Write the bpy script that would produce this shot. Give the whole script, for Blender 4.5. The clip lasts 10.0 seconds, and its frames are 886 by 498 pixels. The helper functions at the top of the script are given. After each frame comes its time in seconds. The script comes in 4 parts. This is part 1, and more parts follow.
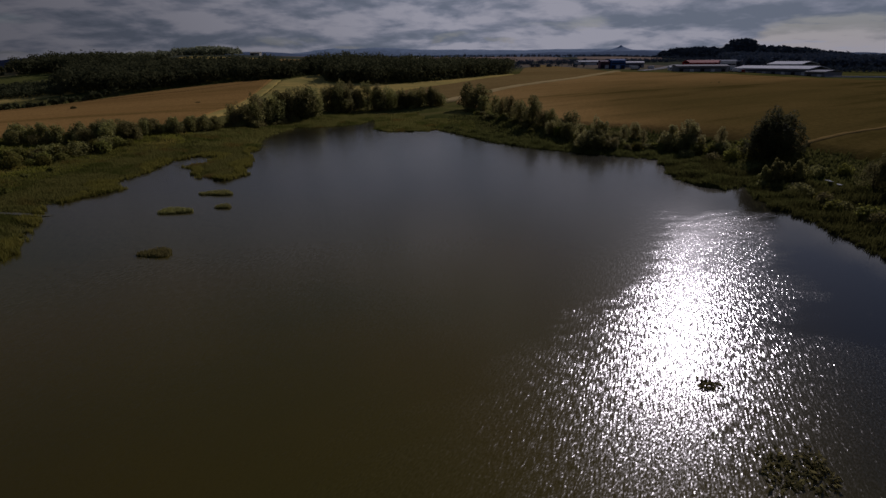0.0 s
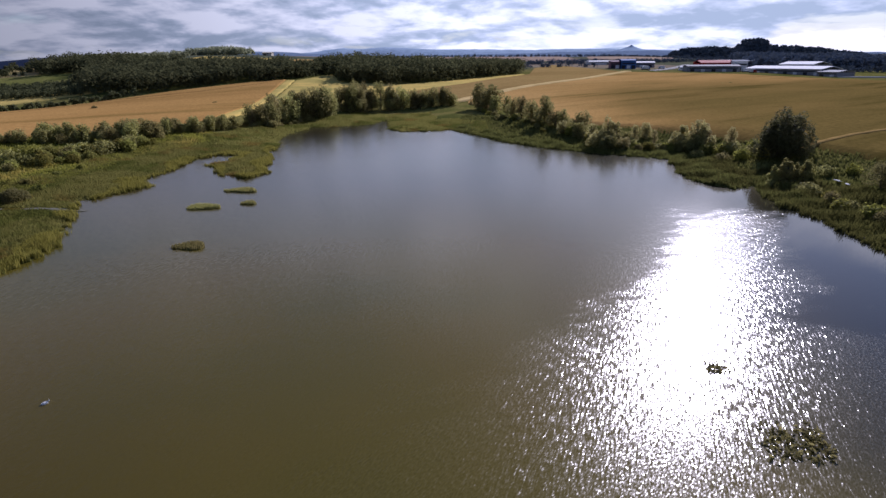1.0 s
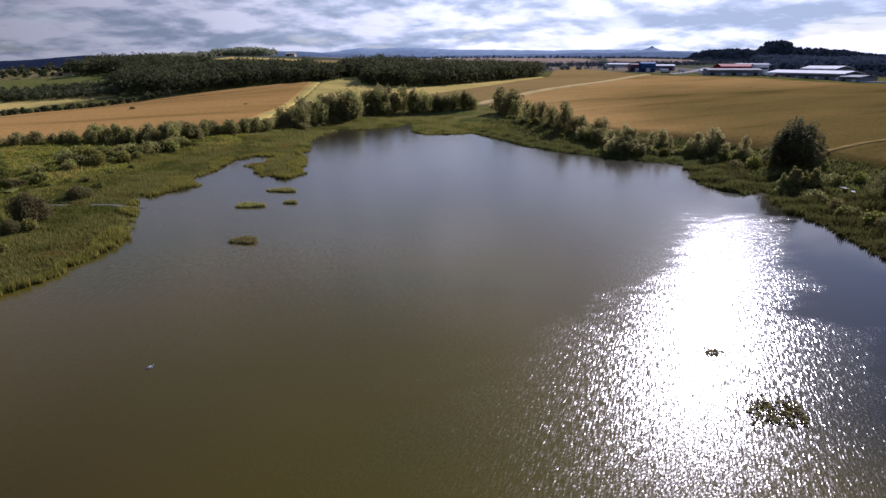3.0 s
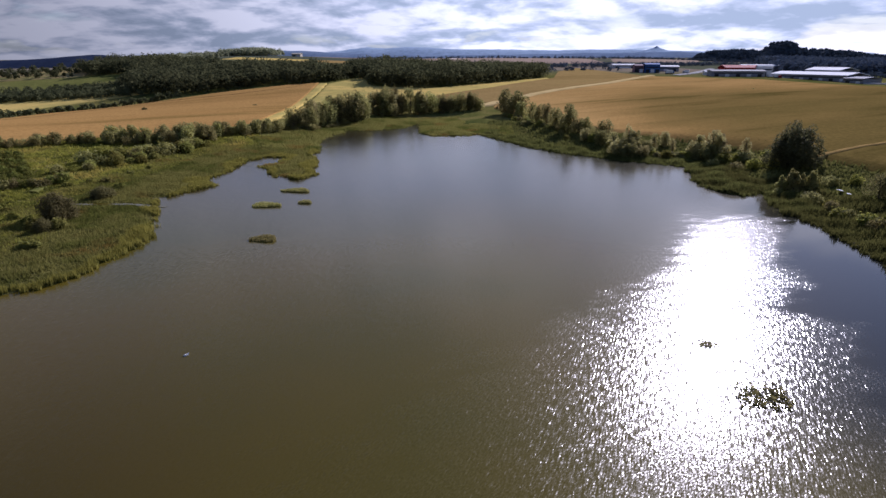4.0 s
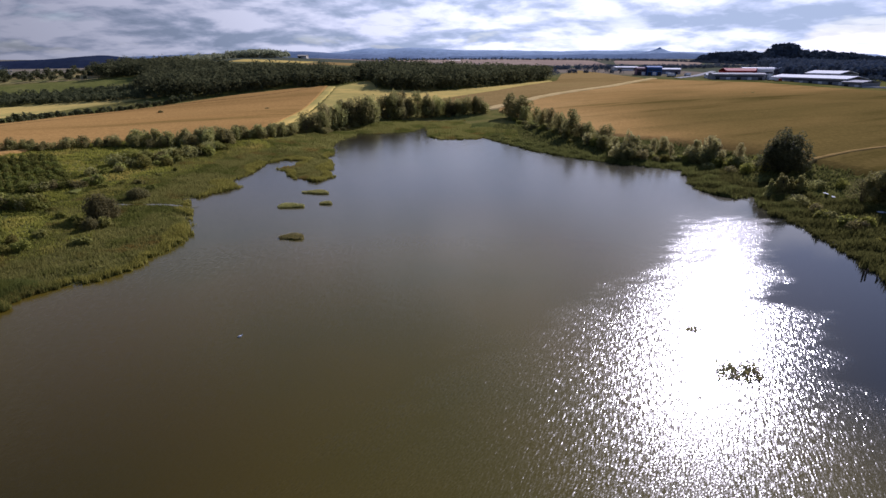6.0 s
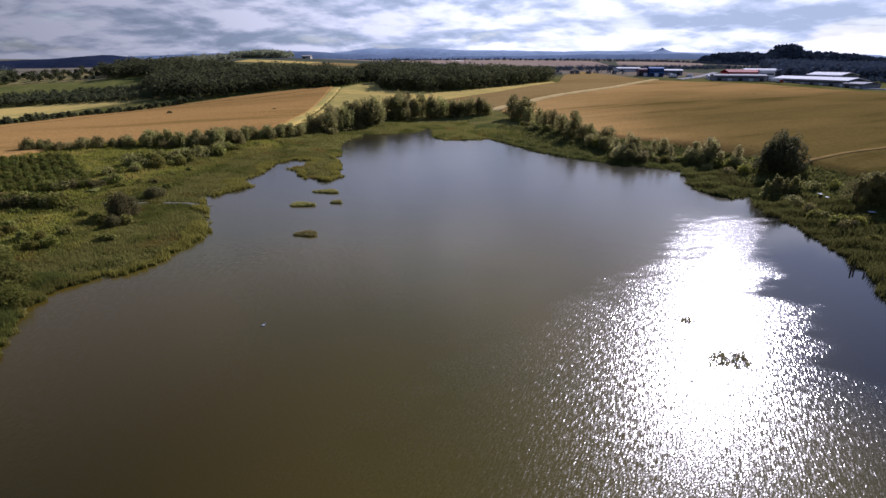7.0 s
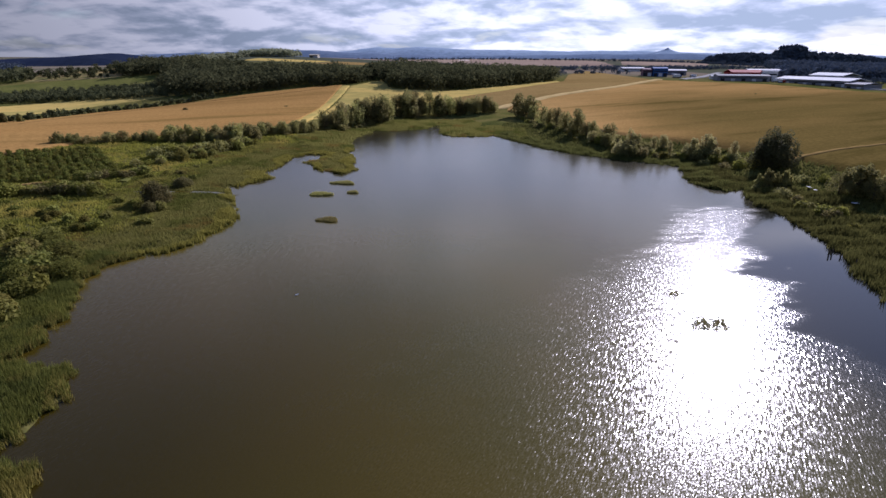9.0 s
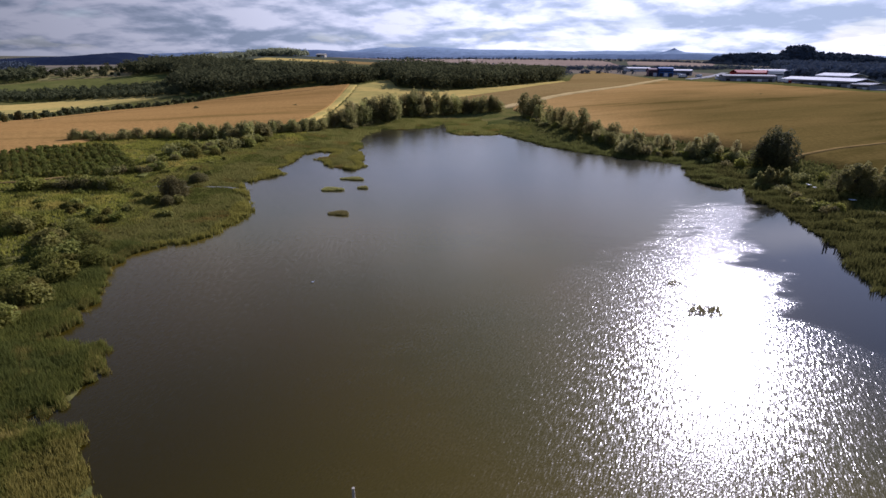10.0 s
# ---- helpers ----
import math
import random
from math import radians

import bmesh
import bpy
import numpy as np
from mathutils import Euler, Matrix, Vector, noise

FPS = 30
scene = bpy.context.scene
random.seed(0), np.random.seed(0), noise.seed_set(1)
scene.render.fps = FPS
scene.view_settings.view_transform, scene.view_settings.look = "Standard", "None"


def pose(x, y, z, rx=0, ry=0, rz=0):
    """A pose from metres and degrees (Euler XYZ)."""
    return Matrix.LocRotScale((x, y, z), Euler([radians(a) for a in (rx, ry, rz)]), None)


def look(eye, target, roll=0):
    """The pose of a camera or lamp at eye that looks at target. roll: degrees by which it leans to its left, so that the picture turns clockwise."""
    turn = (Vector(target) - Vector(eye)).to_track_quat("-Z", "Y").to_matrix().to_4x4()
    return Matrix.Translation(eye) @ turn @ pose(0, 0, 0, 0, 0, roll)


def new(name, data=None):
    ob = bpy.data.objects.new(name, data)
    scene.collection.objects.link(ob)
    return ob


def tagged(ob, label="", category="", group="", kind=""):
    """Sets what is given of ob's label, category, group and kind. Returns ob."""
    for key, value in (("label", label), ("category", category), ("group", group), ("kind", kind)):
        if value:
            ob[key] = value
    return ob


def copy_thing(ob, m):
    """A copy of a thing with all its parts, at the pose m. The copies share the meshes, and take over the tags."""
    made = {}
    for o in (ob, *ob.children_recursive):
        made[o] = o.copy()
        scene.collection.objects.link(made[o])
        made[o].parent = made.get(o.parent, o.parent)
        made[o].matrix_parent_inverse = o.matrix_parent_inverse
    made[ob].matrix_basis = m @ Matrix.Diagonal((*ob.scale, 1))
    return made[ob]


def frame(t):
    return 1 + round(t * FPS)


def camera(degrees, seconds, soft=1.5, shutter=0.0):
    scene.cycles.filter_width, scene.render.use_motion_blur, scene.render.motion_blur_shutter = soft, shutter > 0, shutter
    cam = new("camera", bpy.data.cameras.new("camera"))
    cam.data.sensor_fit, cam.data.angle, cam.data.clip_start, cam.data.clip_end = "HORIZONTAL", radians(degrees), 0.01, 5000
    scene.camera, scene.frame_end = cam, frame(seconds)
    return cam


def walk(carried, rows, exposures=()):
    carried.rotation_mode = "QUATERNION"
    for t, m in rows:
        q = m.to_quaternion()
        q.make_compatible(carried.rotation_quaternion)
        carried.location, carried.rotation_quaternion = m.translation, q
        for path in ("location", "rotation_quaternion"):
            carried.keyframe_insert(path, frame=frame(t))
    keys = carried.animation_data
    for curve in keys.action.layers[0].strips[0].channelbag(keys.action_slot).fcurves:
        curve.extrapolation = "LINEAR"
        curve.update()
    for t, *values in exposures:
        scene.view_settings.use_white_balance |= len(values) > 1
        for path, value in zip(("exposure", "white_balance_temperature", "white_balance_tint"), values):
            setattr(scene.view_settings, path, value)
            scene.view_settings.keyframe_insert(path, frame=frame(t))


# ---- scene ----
cam = camera(79.8, 10.0)
PATH = [
    (0, (0.722, 8.452, 24.909), (0.691, 10.337, 24.242), -0.4),
    (0.5, (-0.094, 6.797, 25.07), (-0.141, 8.681, 24.402), -0.4),
    (1, (-0.752, 4.903, 25.384), (-0.814, 6.787, 24.716), -0.4),
    (1.5, (-1.266, 3.007, 25.864), (-1.345, 4.89, 25.195), -0.3),
    (2, (-1.77, 1.018, 26.416), (-1.859, 2.901, 25.748), -0.3),
    (2.5, (-2.21, -0.926, 27.059), (-2.316, 0.957, 26.391), -0.2),
    (4, (-3.401, -6.953, 28.981), (-3.534, -5.073, 28.311), -0.0),
    (4.5, (-3.825, -8.945, 29.551), (-3.961, -7.065, 28.881), 0.0),
    (5, (-4.258, -10.89, 30.099), (-4.396, -9.01, 29.429), 0.1),
    (5.5, (-4.583, -13.015, 30.688), (-4.722, -11.135, 30.019), 0.1),
    (7, (-5.68, -19.663, 32.243), (-5.828, -17.784, 31.574), 0.2),
    (7.5, (-5.94, -21.933, 32.356), (-6.091, -20.054, 31.686), 0.3),
    (8, (-6.165, -24.417, 32.429), (-6.319, -22.539, 31.759), 0.3),
    (8.5, (-6.296, -26.597, 32.366), (-6.453, -24.719, 31.695), 0.3),
    (9, (-6.415, -28.545, 32.204), (-6.577, -26.668, 31.533), 0.4),
    (9.5, (-6.511, -30.648, 32.106), (-6.685, -28.772, 31.435), 0.5),
    (10, (-6.638, -32.8, 32.154), (-6.818, -30.925, 31.482), 0.5),
]
EXPOSURES = [(0.0, -1.8, 5950, 27), (0.2, -1.1, 5800, 28), (0.4, -0.52, 5640, 29), (0.5, -0.2, 5560, 29), (0.6, 0.0, 5560, 29), (0.75, 0.14, 5560, 29), (10.0, 0.14, 5560, 29)]
walk(cam, [(t, look(eye, target, roll)) for t, eye, target, roll in PATH], EXPOSURES)

# ---- world and sun ----
SUN_AZ, SUN_EL = radians(26.8), radians(28)   # azimuth from +y towards +x


def node(nt, kind, **values):
    n = nt.nodes.new(kind)
    for key, v in values.items():
        n.inputs[key.replace("_", " ")].default_value = v
    return n


def ramp(nt, fac, stops):
    r = nt.nodes.new("ShaderNodeValToRGB")
    el = r.color_ramp.elements
    while len(el) < len(stops):
        el.new(0.5)
    for e, (p, c) in zip(el, stops):
        e.position, e.color = p, (*c, 1) if len(c) == 3 else c
    nt.links.new(fac, r.inputs["Fac"])
    return r.outputs["Color"]


def math_node(nt, op, a, b=None, clamp=False):
    m = nt.nodes.new("ShaderNodeMath")
    m.operation, m.use_clamp = op, clamp
    for k, v in enumerate((a, b)):
        if v is None:
            continue
        if isinstance(v, (int, float)):
            m.inputs[k].default_value = v
        else:
            nt.links.new(v, m.inputs[k])
    return m.outputs[0]


def mix_color(nt, fac, a, b):
    m = nt.nodes.new("ShaderNodeMix")
    m.data_type = "RGBA"
    for k, v in ((0, fac), (6, a), (7, b)):
        if isinstance(v, (int, float)):
            m.inputs[k].default_value = v
        elif isinstance(v, tuple):
            m.inputs[k].default_value = (*v, 1)
        else:
            nt.links.new(v, m.inputs[k])
    return m.outputs[2]


world = bpy.data.worlds.new("sky")
scene.world = world
world.use_nodes = True
wn = world.node_tree
wn.nodes.clear()
sky = wn.nodes.new("ShaderNodeTexSky")
sky.sky_type, sky.sun_disc = "NISHITA", False
sky.sun_elevation, sky.sun_rotation = SUN_EL, SUN_AZ
sky.air_density, sky.dust_density, sky.ozone_density = 1.0, 0.3, 2.0
coord = wn.nodes.new("ShaderNodeTexCoord")
xyz = wn.nodes.new("ShaderNodeSeparateXYZ")
wn.links.new(coord.outputs["Generated"], xyz.inputs[0])
# a flat cloud deck: the direction divided by its rise
def deck_at(lift):
    """The place on the deck that is seen a little higher up than the direction itself."""
    rise = math_node(wn, "ADD", math_node(wn, "MAXIMUM", xyz.outputs["Z"], 0.0), 0.21 + lift)
    d = wn.nodes.new("ShaderNodeCombineXYZ")
    wn.links.new(math_node(wn, "DIVIDE", xyz.outputs["X"], rise), d.inputs[0])
    wn.links.new(math_node(wn, "DIVIDE", xyz.outputs["Y"], rise), d.inputs[1])
    return d.outputs[0]


def cloud_noise(scale, lift, detail=7.0, rough=0.56, distort=0.25):
    n = node(wn, "ShaderNodeTexNoise", Scale=scale, Detail=detail, Roughness=rough, Distortion=distort)
    wn.links.new(deck_at(lift), n.inputs["Vector"])
    return n.outputs["Fac"]


puff = cloud_noise(1.05, 0.0)
above = cloud_noise(1.05, 0.022)
heap = cloud_noise(3.1, 0.0, 5.0, 0.58)
cover = ramp(wn, math_node(wn, "SUBTRACT", puff, math_node(wn, "MULTIPLY", math_node(wn, "MAXIMUM", math_node(wn, "SUBTRACT", xyz.outputs["Z"], 0.25), 0.0), 0.9)), [(0.32, (0, 0, 0)), (0.43, (1, 1, 1))])
low = math_node(wn, "SUBTRACT", 1.0, math_node(wn, "MULTIPLY", math_node(wn, "MAXIMUM", xyz.outputs["Z"], 0.0), 11.0), True)
cover = math_node(wn, "MAXIMUM", cover, low)
# lit where the cloud thins upwards, grey on the thick undersides
lit = math_node(wn, "ADD", math_node(wn, "MULTIPLY", math_node(wn, "SUBTRACT", puff, above), 2.6), math_node(wn, "MULTIPLY", math_node(wn, "SUBTRACT", 0.5, heap), 1.5))
lit = math_node(wn, "ADD", math_node(wn, "ADD", lit, 0.5), math_node(wn, "MULTIPLY", math_node(wn, "SUBTRACT", 0.52, puff), 0.9))
cloud = ramp(wn, math_node(wn, "ADD", lit, math_node(wn, "MULTIPLY", low, 0.12)), [(0.28, (0.47, 0.57, 0.635)), (0.45, (0.65, 0.74, 0.805)), (0.58, (0.89, 0.955, 0.99)), (0.74, (1.12, 1.165, 1.16))])
# brighter towards the sun
toward = wn.nodes.new("ShaderNodeVectorMath")
toward.operation = "DOT_PRODUCT"
wn.links.new(coord.outputs["Generated"], toward.inputs[0])
toward.inputs[1].default_value = (math.sin(SUN_AZ) * math.cos(SUN_EL), math.cos(SUN_AZ) * math.cos(SUN_EL), math.sin(SUN_EL))
glow = math_node(wn, "POWER", math_node(wn, "MAXIMUM", toward.outputs["Value"], 0.0), 2.6)
bg_sky, bg_cloud, bg_mix, out = (wn.nodes.new("ShaderNode" + k) for k in ("Background", "Background", "MixShader", "OutputWorld"))
wn.links.new(sky.outputs[0], bg_sky.inputs[0])
bg_sky.inputs[1].default_value = 0.075
wn.links.new(cloud, bg_cloud.inputs[0])
wn.links.new(math_node(wn, "MINIMUM", math_node(wn, "ADD", math_node(wn, "MULTIPLY", glow, 1.12), 0.21), 0.86), bg_cloud.inputs[1])
wn.links.new(cover, bg_mix.inputs[0])
wn.links.new(bg_sky.outputs[0], bg_mix.inputs[1])
wn.links.new(bg_cloud.outputs[0], bg_mix.inputs[2])
wn.links.new(bg_mix.outputs[0], out.inputs[0])

sun = new("sun", bpy.data.lights.new("sun", "SUN"))
sun.data.energy, sun.data.angle, sun.data.color = 4.5, radians(0.53), (1.0, 0.95, 0.88)
sun.matrix_world = look((150, 300, 200), (150 - math.sin(SUN_AZ) * 100, 300 - math.cos(SUN_AZ) * 100, 200 - math.tan(SUN_EL) * 100))


# ---- materials ----
def material(name):
    m = bpy.data.materials.new(name)
    m.use_nodes = True
    nt = m.node_tree
    return m, nt, nt.nodes["Principled BSDF"]


def noise_tex(nt, scale, detail=4.0, rough=0.55, stretch=None, coords="Object"):
    tc = nt.nodes.new("ShaderNodeTexCoord")
    n = node(nt, "ShaderNodeTexNoise", Scale=scale, Detail=detail, Roughness=rough)
    if stretch:
        mp = nt.nodes.new("ShaderNodeMapping")
        mp.vector_type = "TEXTURE"
        mp.inputs["Rotation"].default_value = (0, 0, stretch[0])
        mp.inputs["Scale"].default_value = tuple(1 / a for a in stretch[1])
        nt.links.new(tc.outputs[coords], mp.inputs[0])
        nt.links.new(mp.outputs[0], n.inputs["Vector"])
    else:
        nt.links.new(tc.outputs[coords], n.inputs["Vector"])
    return n.outputs["Fac"]


def surface(name, stops, scale, fine=None, rough=0.9, stretch=None, fine_amount=0.35, bump=0.0, spec=0.0, metal=0.0):
    """A matt surface: colours by a broad noise, mottled by a fine one, with relief."""
    m, nt, p = material(name)
    col = ramp(nt, noise_tex(nt, scale, 5.0, 0.6, stretch), stops)
    if fine:
        f = noise_tex(nt, fine, 4.0, 0.65, stretch)
        dark = nt.nodes.new("ShaderNodeMix")
        dark.data_type, dark.blend_type = "RGBA", "MULTIPLY"
        dark.inputs[0].default_value = fine_amount
        nt.links.new(col, dark.inputs[6])
        nt.links.new(ramp(nt, f, [(0.3, (0.25, 0.25, 0.25)), (0.7, (1.6, 1.6, 1.6))]), dark.inputs[7])
        col = dark.outputs[2]
        if bump:
            b = node(nt, "ShaderNodeBump", Strength=bump, Distance=0.4)
            nt.links.new(f, b.inputs["Height"])
            nt.links.new(b.outputs[0], p.inputs["Normal"])
    nt.links.new(col, p.inputs["Base Color"])
    p.inputs["Roughness"].default_value = rough
    p.inputs["Specular IOR Level"].default_value = spec
    p.inputs["Metallic"].default_value = metal
    return m


def leafy(name, dark, light, through_amount=0.35, patches=None, gloss=0.03):
    """Leaves: each island its own shade between dark and light, some light passing through."""
    m, nt, p = material(name)
    geo = nt.nodes.new("ShaderNodeNewGeometry")
    info = nt.nodes.new("ShaderNodeObjectInfo")
    col = ramp(nt, geo.outputs["Random Per Island"], [(0.0, dark), (1.0, light)])
    broad = noise_tex(nt, 0.35, 3.0, 0.6)
    col = mix_color(nt, math_node(nt, "MULTIPLY", broad, 0.5), col, tuple(0.5 * (a + b) for a, b in zip(dark, light)))
    if patches:
        for tone, scale, lo, hi in patches:
            zone = ramp(nt, noise_tex(nt, scale, 4.0, 0.6), [(lo, (0, 0, 0)), (hi, (1, 1, 1))])
            col = mix_color(nt, zone, col, tone)
    hsv = nt.nodes.new("ShaderNodeHueSaturation")
    nt.links.new(math_node(nt, "ADD", math_node(nt, "MULTIPLY", info.outputs["Random"], 0.5), 0.75), hsv.inputs["Value"])
    nt.links.new(math_node(nt, "ADD", math_node(nt, "MULTIPLY", info.outputs["Random"], 0.03), 0.485), hsv.inputs["Hue"])
    nt.links.new(col, hsv.inputs["Color"])
    nt.links.new(hsv.outputs[0], p.inputs["Base Color"])
    p.inputs["Roughness"].default_value = 0.7
    p.inputs["Specular IOR Level"].default_value = gloss
    tr = nt.nodes.new("ShaderNodeBsdfTranslucent")
    nt.links.new(hsv.outputs[0], tr.inputs[0])
    mx = nt.nodes.new("ShaderNodeMixShader")
    mx.inputs[0].default_value = through_amount
    nt.links.new(p.outputs[0], mx.inputs[1])
    nt.links.new(tr.outputs[0], mx.inputs[2])
    nt.links.new(mx.outputs[0], nt.nodes["Material Output"].inputs[0])
    return m


def paint(name, color, rough=0.8, metal=0.0, fine=0.6):
    return surface(name, [(0.3, tuple(c * 0.85 for c in color)), (0.7, color)], 0.15, fine, rough, None, 0.15, 0.0, 0.08, metal)


MAT = {
    "barley": surface("pale_barley", [(0.3, (0.25, 0.165, 0.055)), (0.55, (0.335, 0.225, 0.08)), (0.8, (0.28, 0.205, 0.066))], 0.03, 0.9, 0.95,
                      (0.6, (0.4, 1, 1)), 0.25, 0.2),
    "stubble": surface("cut_stubble", [(0.3, (0.47, 0.34, 0.09)), (0.48, (0.62, 0.45, 0.13)), (0.6, (0.41, 0.34, 0.10)), (0.75, (0.62, 0.46, 0.15))], 0.03, 0.7,
                       0.95, (0.35, (0.3, 1, 1)), 0.25, 0.2),
    "meadow": surface("meadow_grass", [(0.3, (0.10, 0.115, 0.03)), (0.5, (0.17, 0.17, 0.045)), (0.7, (0.23, 0.20, 0.07))], 0.03, 0.6, 0.95, None, 0.35, 0.3),
    "wheel_line": surface("trampled_wheat", [(0.3, (0.16, 0.10, 0.035)), (0.6, (0.22, 0.135, 0.045)), (0.8, (0.27, 0.165, 0.055))], 0.1, 1.2, 0.95, None, 0.3, 0.2),
    "pinkfield": surface("bare_field", [(0.3, (0.30, 0.22, 0.17)), (0.6, (0.38, 0.29, 0.21)), (0.8, (0.42, 0.33, 0.22))], 0.004, 0.05, 0.95, None, 0.2),
    "white_field": surface("bleached_field", [(0.3, (0.62, 0.52, 0.42)), (0.6, (0.70, 0.60, 0.50))], 0.02, 0.2, 0.95, None, 0.2),
    "track": surface("dry_track", [(0.3, (0.50, 0.36, 0.14)), (0.6, (0.62, 0.46, 0.20)), (0.8, (0.64, 0.49, 0.24))], 0.12, 1.5, 0.95, None, 0.2, 0.2),
    "bark": surface("grey_bark", [(0.3, (0.09, 0.07, 0.05)), (0.7, (0.19, 0.16, 0.12))], 0.8, 6.0, 0.9, (0, (1, 1, 0.3)), 0.5, 0.4),
    "leaf_willow": leafy("willow_leaves", (0.26, 0.24, 0.08), (0.44, 0.395, 0.145), 0.58),
    "leaf_dark": leafy("alder_leaves", (0.185, 0.17, 0.06), (0.36, 0.32, 0.12), 0.58),
    "leaf_olive": leafy("grey_olive_leaves", (0.31, 0.27, 0.115), (0.56, 0.49, 0.21), 0.62),
    "leaf_crop": leafy("plantation_leaves", (0.15, 0.16, 0.032), (0.26, 0.26, 0.06), 0.55),
    "leaf_deep": leafy("deep_green_leaves", (0.115, 0.112, 0.024), (0.20, 0.19, 0.046), 0.5),
    "leaf_light": leafy("young_leaves", (0.21, 0.205, 0.052), (0.36, 0.335, 0.09), 0.58),
    "leaf_big": leafy("great_willow_leaves", (0.075, 0.076, 0.033), (0.17, 0.162, 0.072), 0.5),
    "leaf_brown": leafy("brownish_willow_leaves", (0.13, 0.115, 0.042), (0.24, 0.21, 0.085), 0.5),
    "leaf_shrub": leafy("shrub_leaves", (0.17, 0.162, 0.034), (0.315, 0.288, 0.066), 0.54),
    "leaf_forest": leafy("forest_leaves", (0.086, 0.098, 0.046), (0.158, 0.162, 0.075), 0.42, gloss=0.0),
    # far woods carry haze in their leaf colours: paler first, then bluish
    "leaf_far": leafy("haze_paled_leaves", (0.23, 0.245, 0.15), (0.33, 0.325, 0.19), 0.45, gloss=0.0),
    "leaf_hazy": leafy("haze_tinted_leaves", (0.098, 0.122, 0.152), (0.124, 0.150, 0.180), 0.12, gloss=0.0),
    # darker reed greens for the sunward shore, its backlit tree shade painted in
    "sedge": leafy("shaded_sedge_leaves", (0.07, 0.074, 0.021), (0.185, 0.178, 0.05), 0.45),
    "sedge_tall": leafy("dark_reed_leaves", (0.085, 0.092, 0.018), (0.19, 0.175, 0.04), 0.5, [((0.115, 0.118, 0.028), 0.12, 0.46, 0.58), ((0.24, 0.175, 0.05), 0.15, 0.56, 0.68)]),
    "reed_dry": leafy("dry_reed_leaves", (0.17, 0.145, 0.032), (0.33, 0.265, 0.07), 0.5, [((0.15, 0.15, 0.03), 0.2, 0.5, 0.62), ((0.36, 0.27, 0.09), 0.15, 0.58, 0.7)]),
    "reed_pale": leafy("pale_island_reeds", (0.18, 0.17, 0.05), (0.44, 0.39, 0.14), 0.5),
    "reed_rim": leafy("reed_fringe_leaves", (0.23, 0.225, 0.041), (0.385, 0.35, 0.072), 0.52),
    "reed": leafy("reed_leaves", (0.205, 0.21, 0.048), (0.365, 0.35, 0.092), 0.52, [((0.15, 0.17, 0.036), 0.07, 0.48, 0.6), ((0.28, 0.215, 0.05), 0.1, 0.56, 0.68)]),
    "grass": leafy("tussock_grass", (0.19, 0.20, 0.032), (0.40, 0.365, 0.066), 0.5, [((0.12, 0.125, 0.024), 0.16, 0.50, 0.62), ((0.42, 0.335, 0.078), 0.06, 0.52, 0.64)]),
    "wood": surface("weathered_wood", [(0.3, (0.10, 0.08, 0.06)), (0.7, (0.30, 0.26, 0.21))], 1.5, 9.0, 0.9, (0, (1, 1, 0.2)), 0.4, 0.3),
    "white": paint("white_sheet_metal", (0.80, 0.81, 0.82), 0.8),
    "gloss_white": surface("wet_white_plumage", [(0.3, (0.82, 0.82, 0.80)), (0.7, (0.9, 0.9, 0.88))], 2.0, None, 0.35, None, 0.1, 0.0, 0.6),
    "grey": paint("grey_cladding", (0.29, 0.30, 0.33), 0.8),
    "cream": paint("cream_render", (0.62, 0.56, 0.44), 0.8),
    "maroon": paint("dark_red_cladding", (0.22, 0.13, 0.16), 0.8),
    "tyre": paint("tyre_rubber", (0.03, 0.03, 0.03), 0.8),
    "pasture": surface("dry_pasture", [(0.35, (0.22, 0.21, 0.07)), (0.5, (0.36, 0.28, 0.11)), (0.65, (0.42, 0.31, 0.14))], 0.05, 0.6, 0.95, None, 0.3, 0.2),
    "red": paint("red_cladding", (0.38, 0.028, 0.026), 0.8),
    "blue": paint("blue_cladding", (0.06, 0.15, 0.40), 0.8),
    "dark": paint("dark_opening", (0.04, 0.045, 0.055), 0.4),
    "asphalt": surface("pale_concrete_road", [(0.3, (0.36, 0.35, 0.33)), (0.7, (0.5, 0.49, 0.46))], 0.2, 1.0, 0.9, None, 0.2),
}


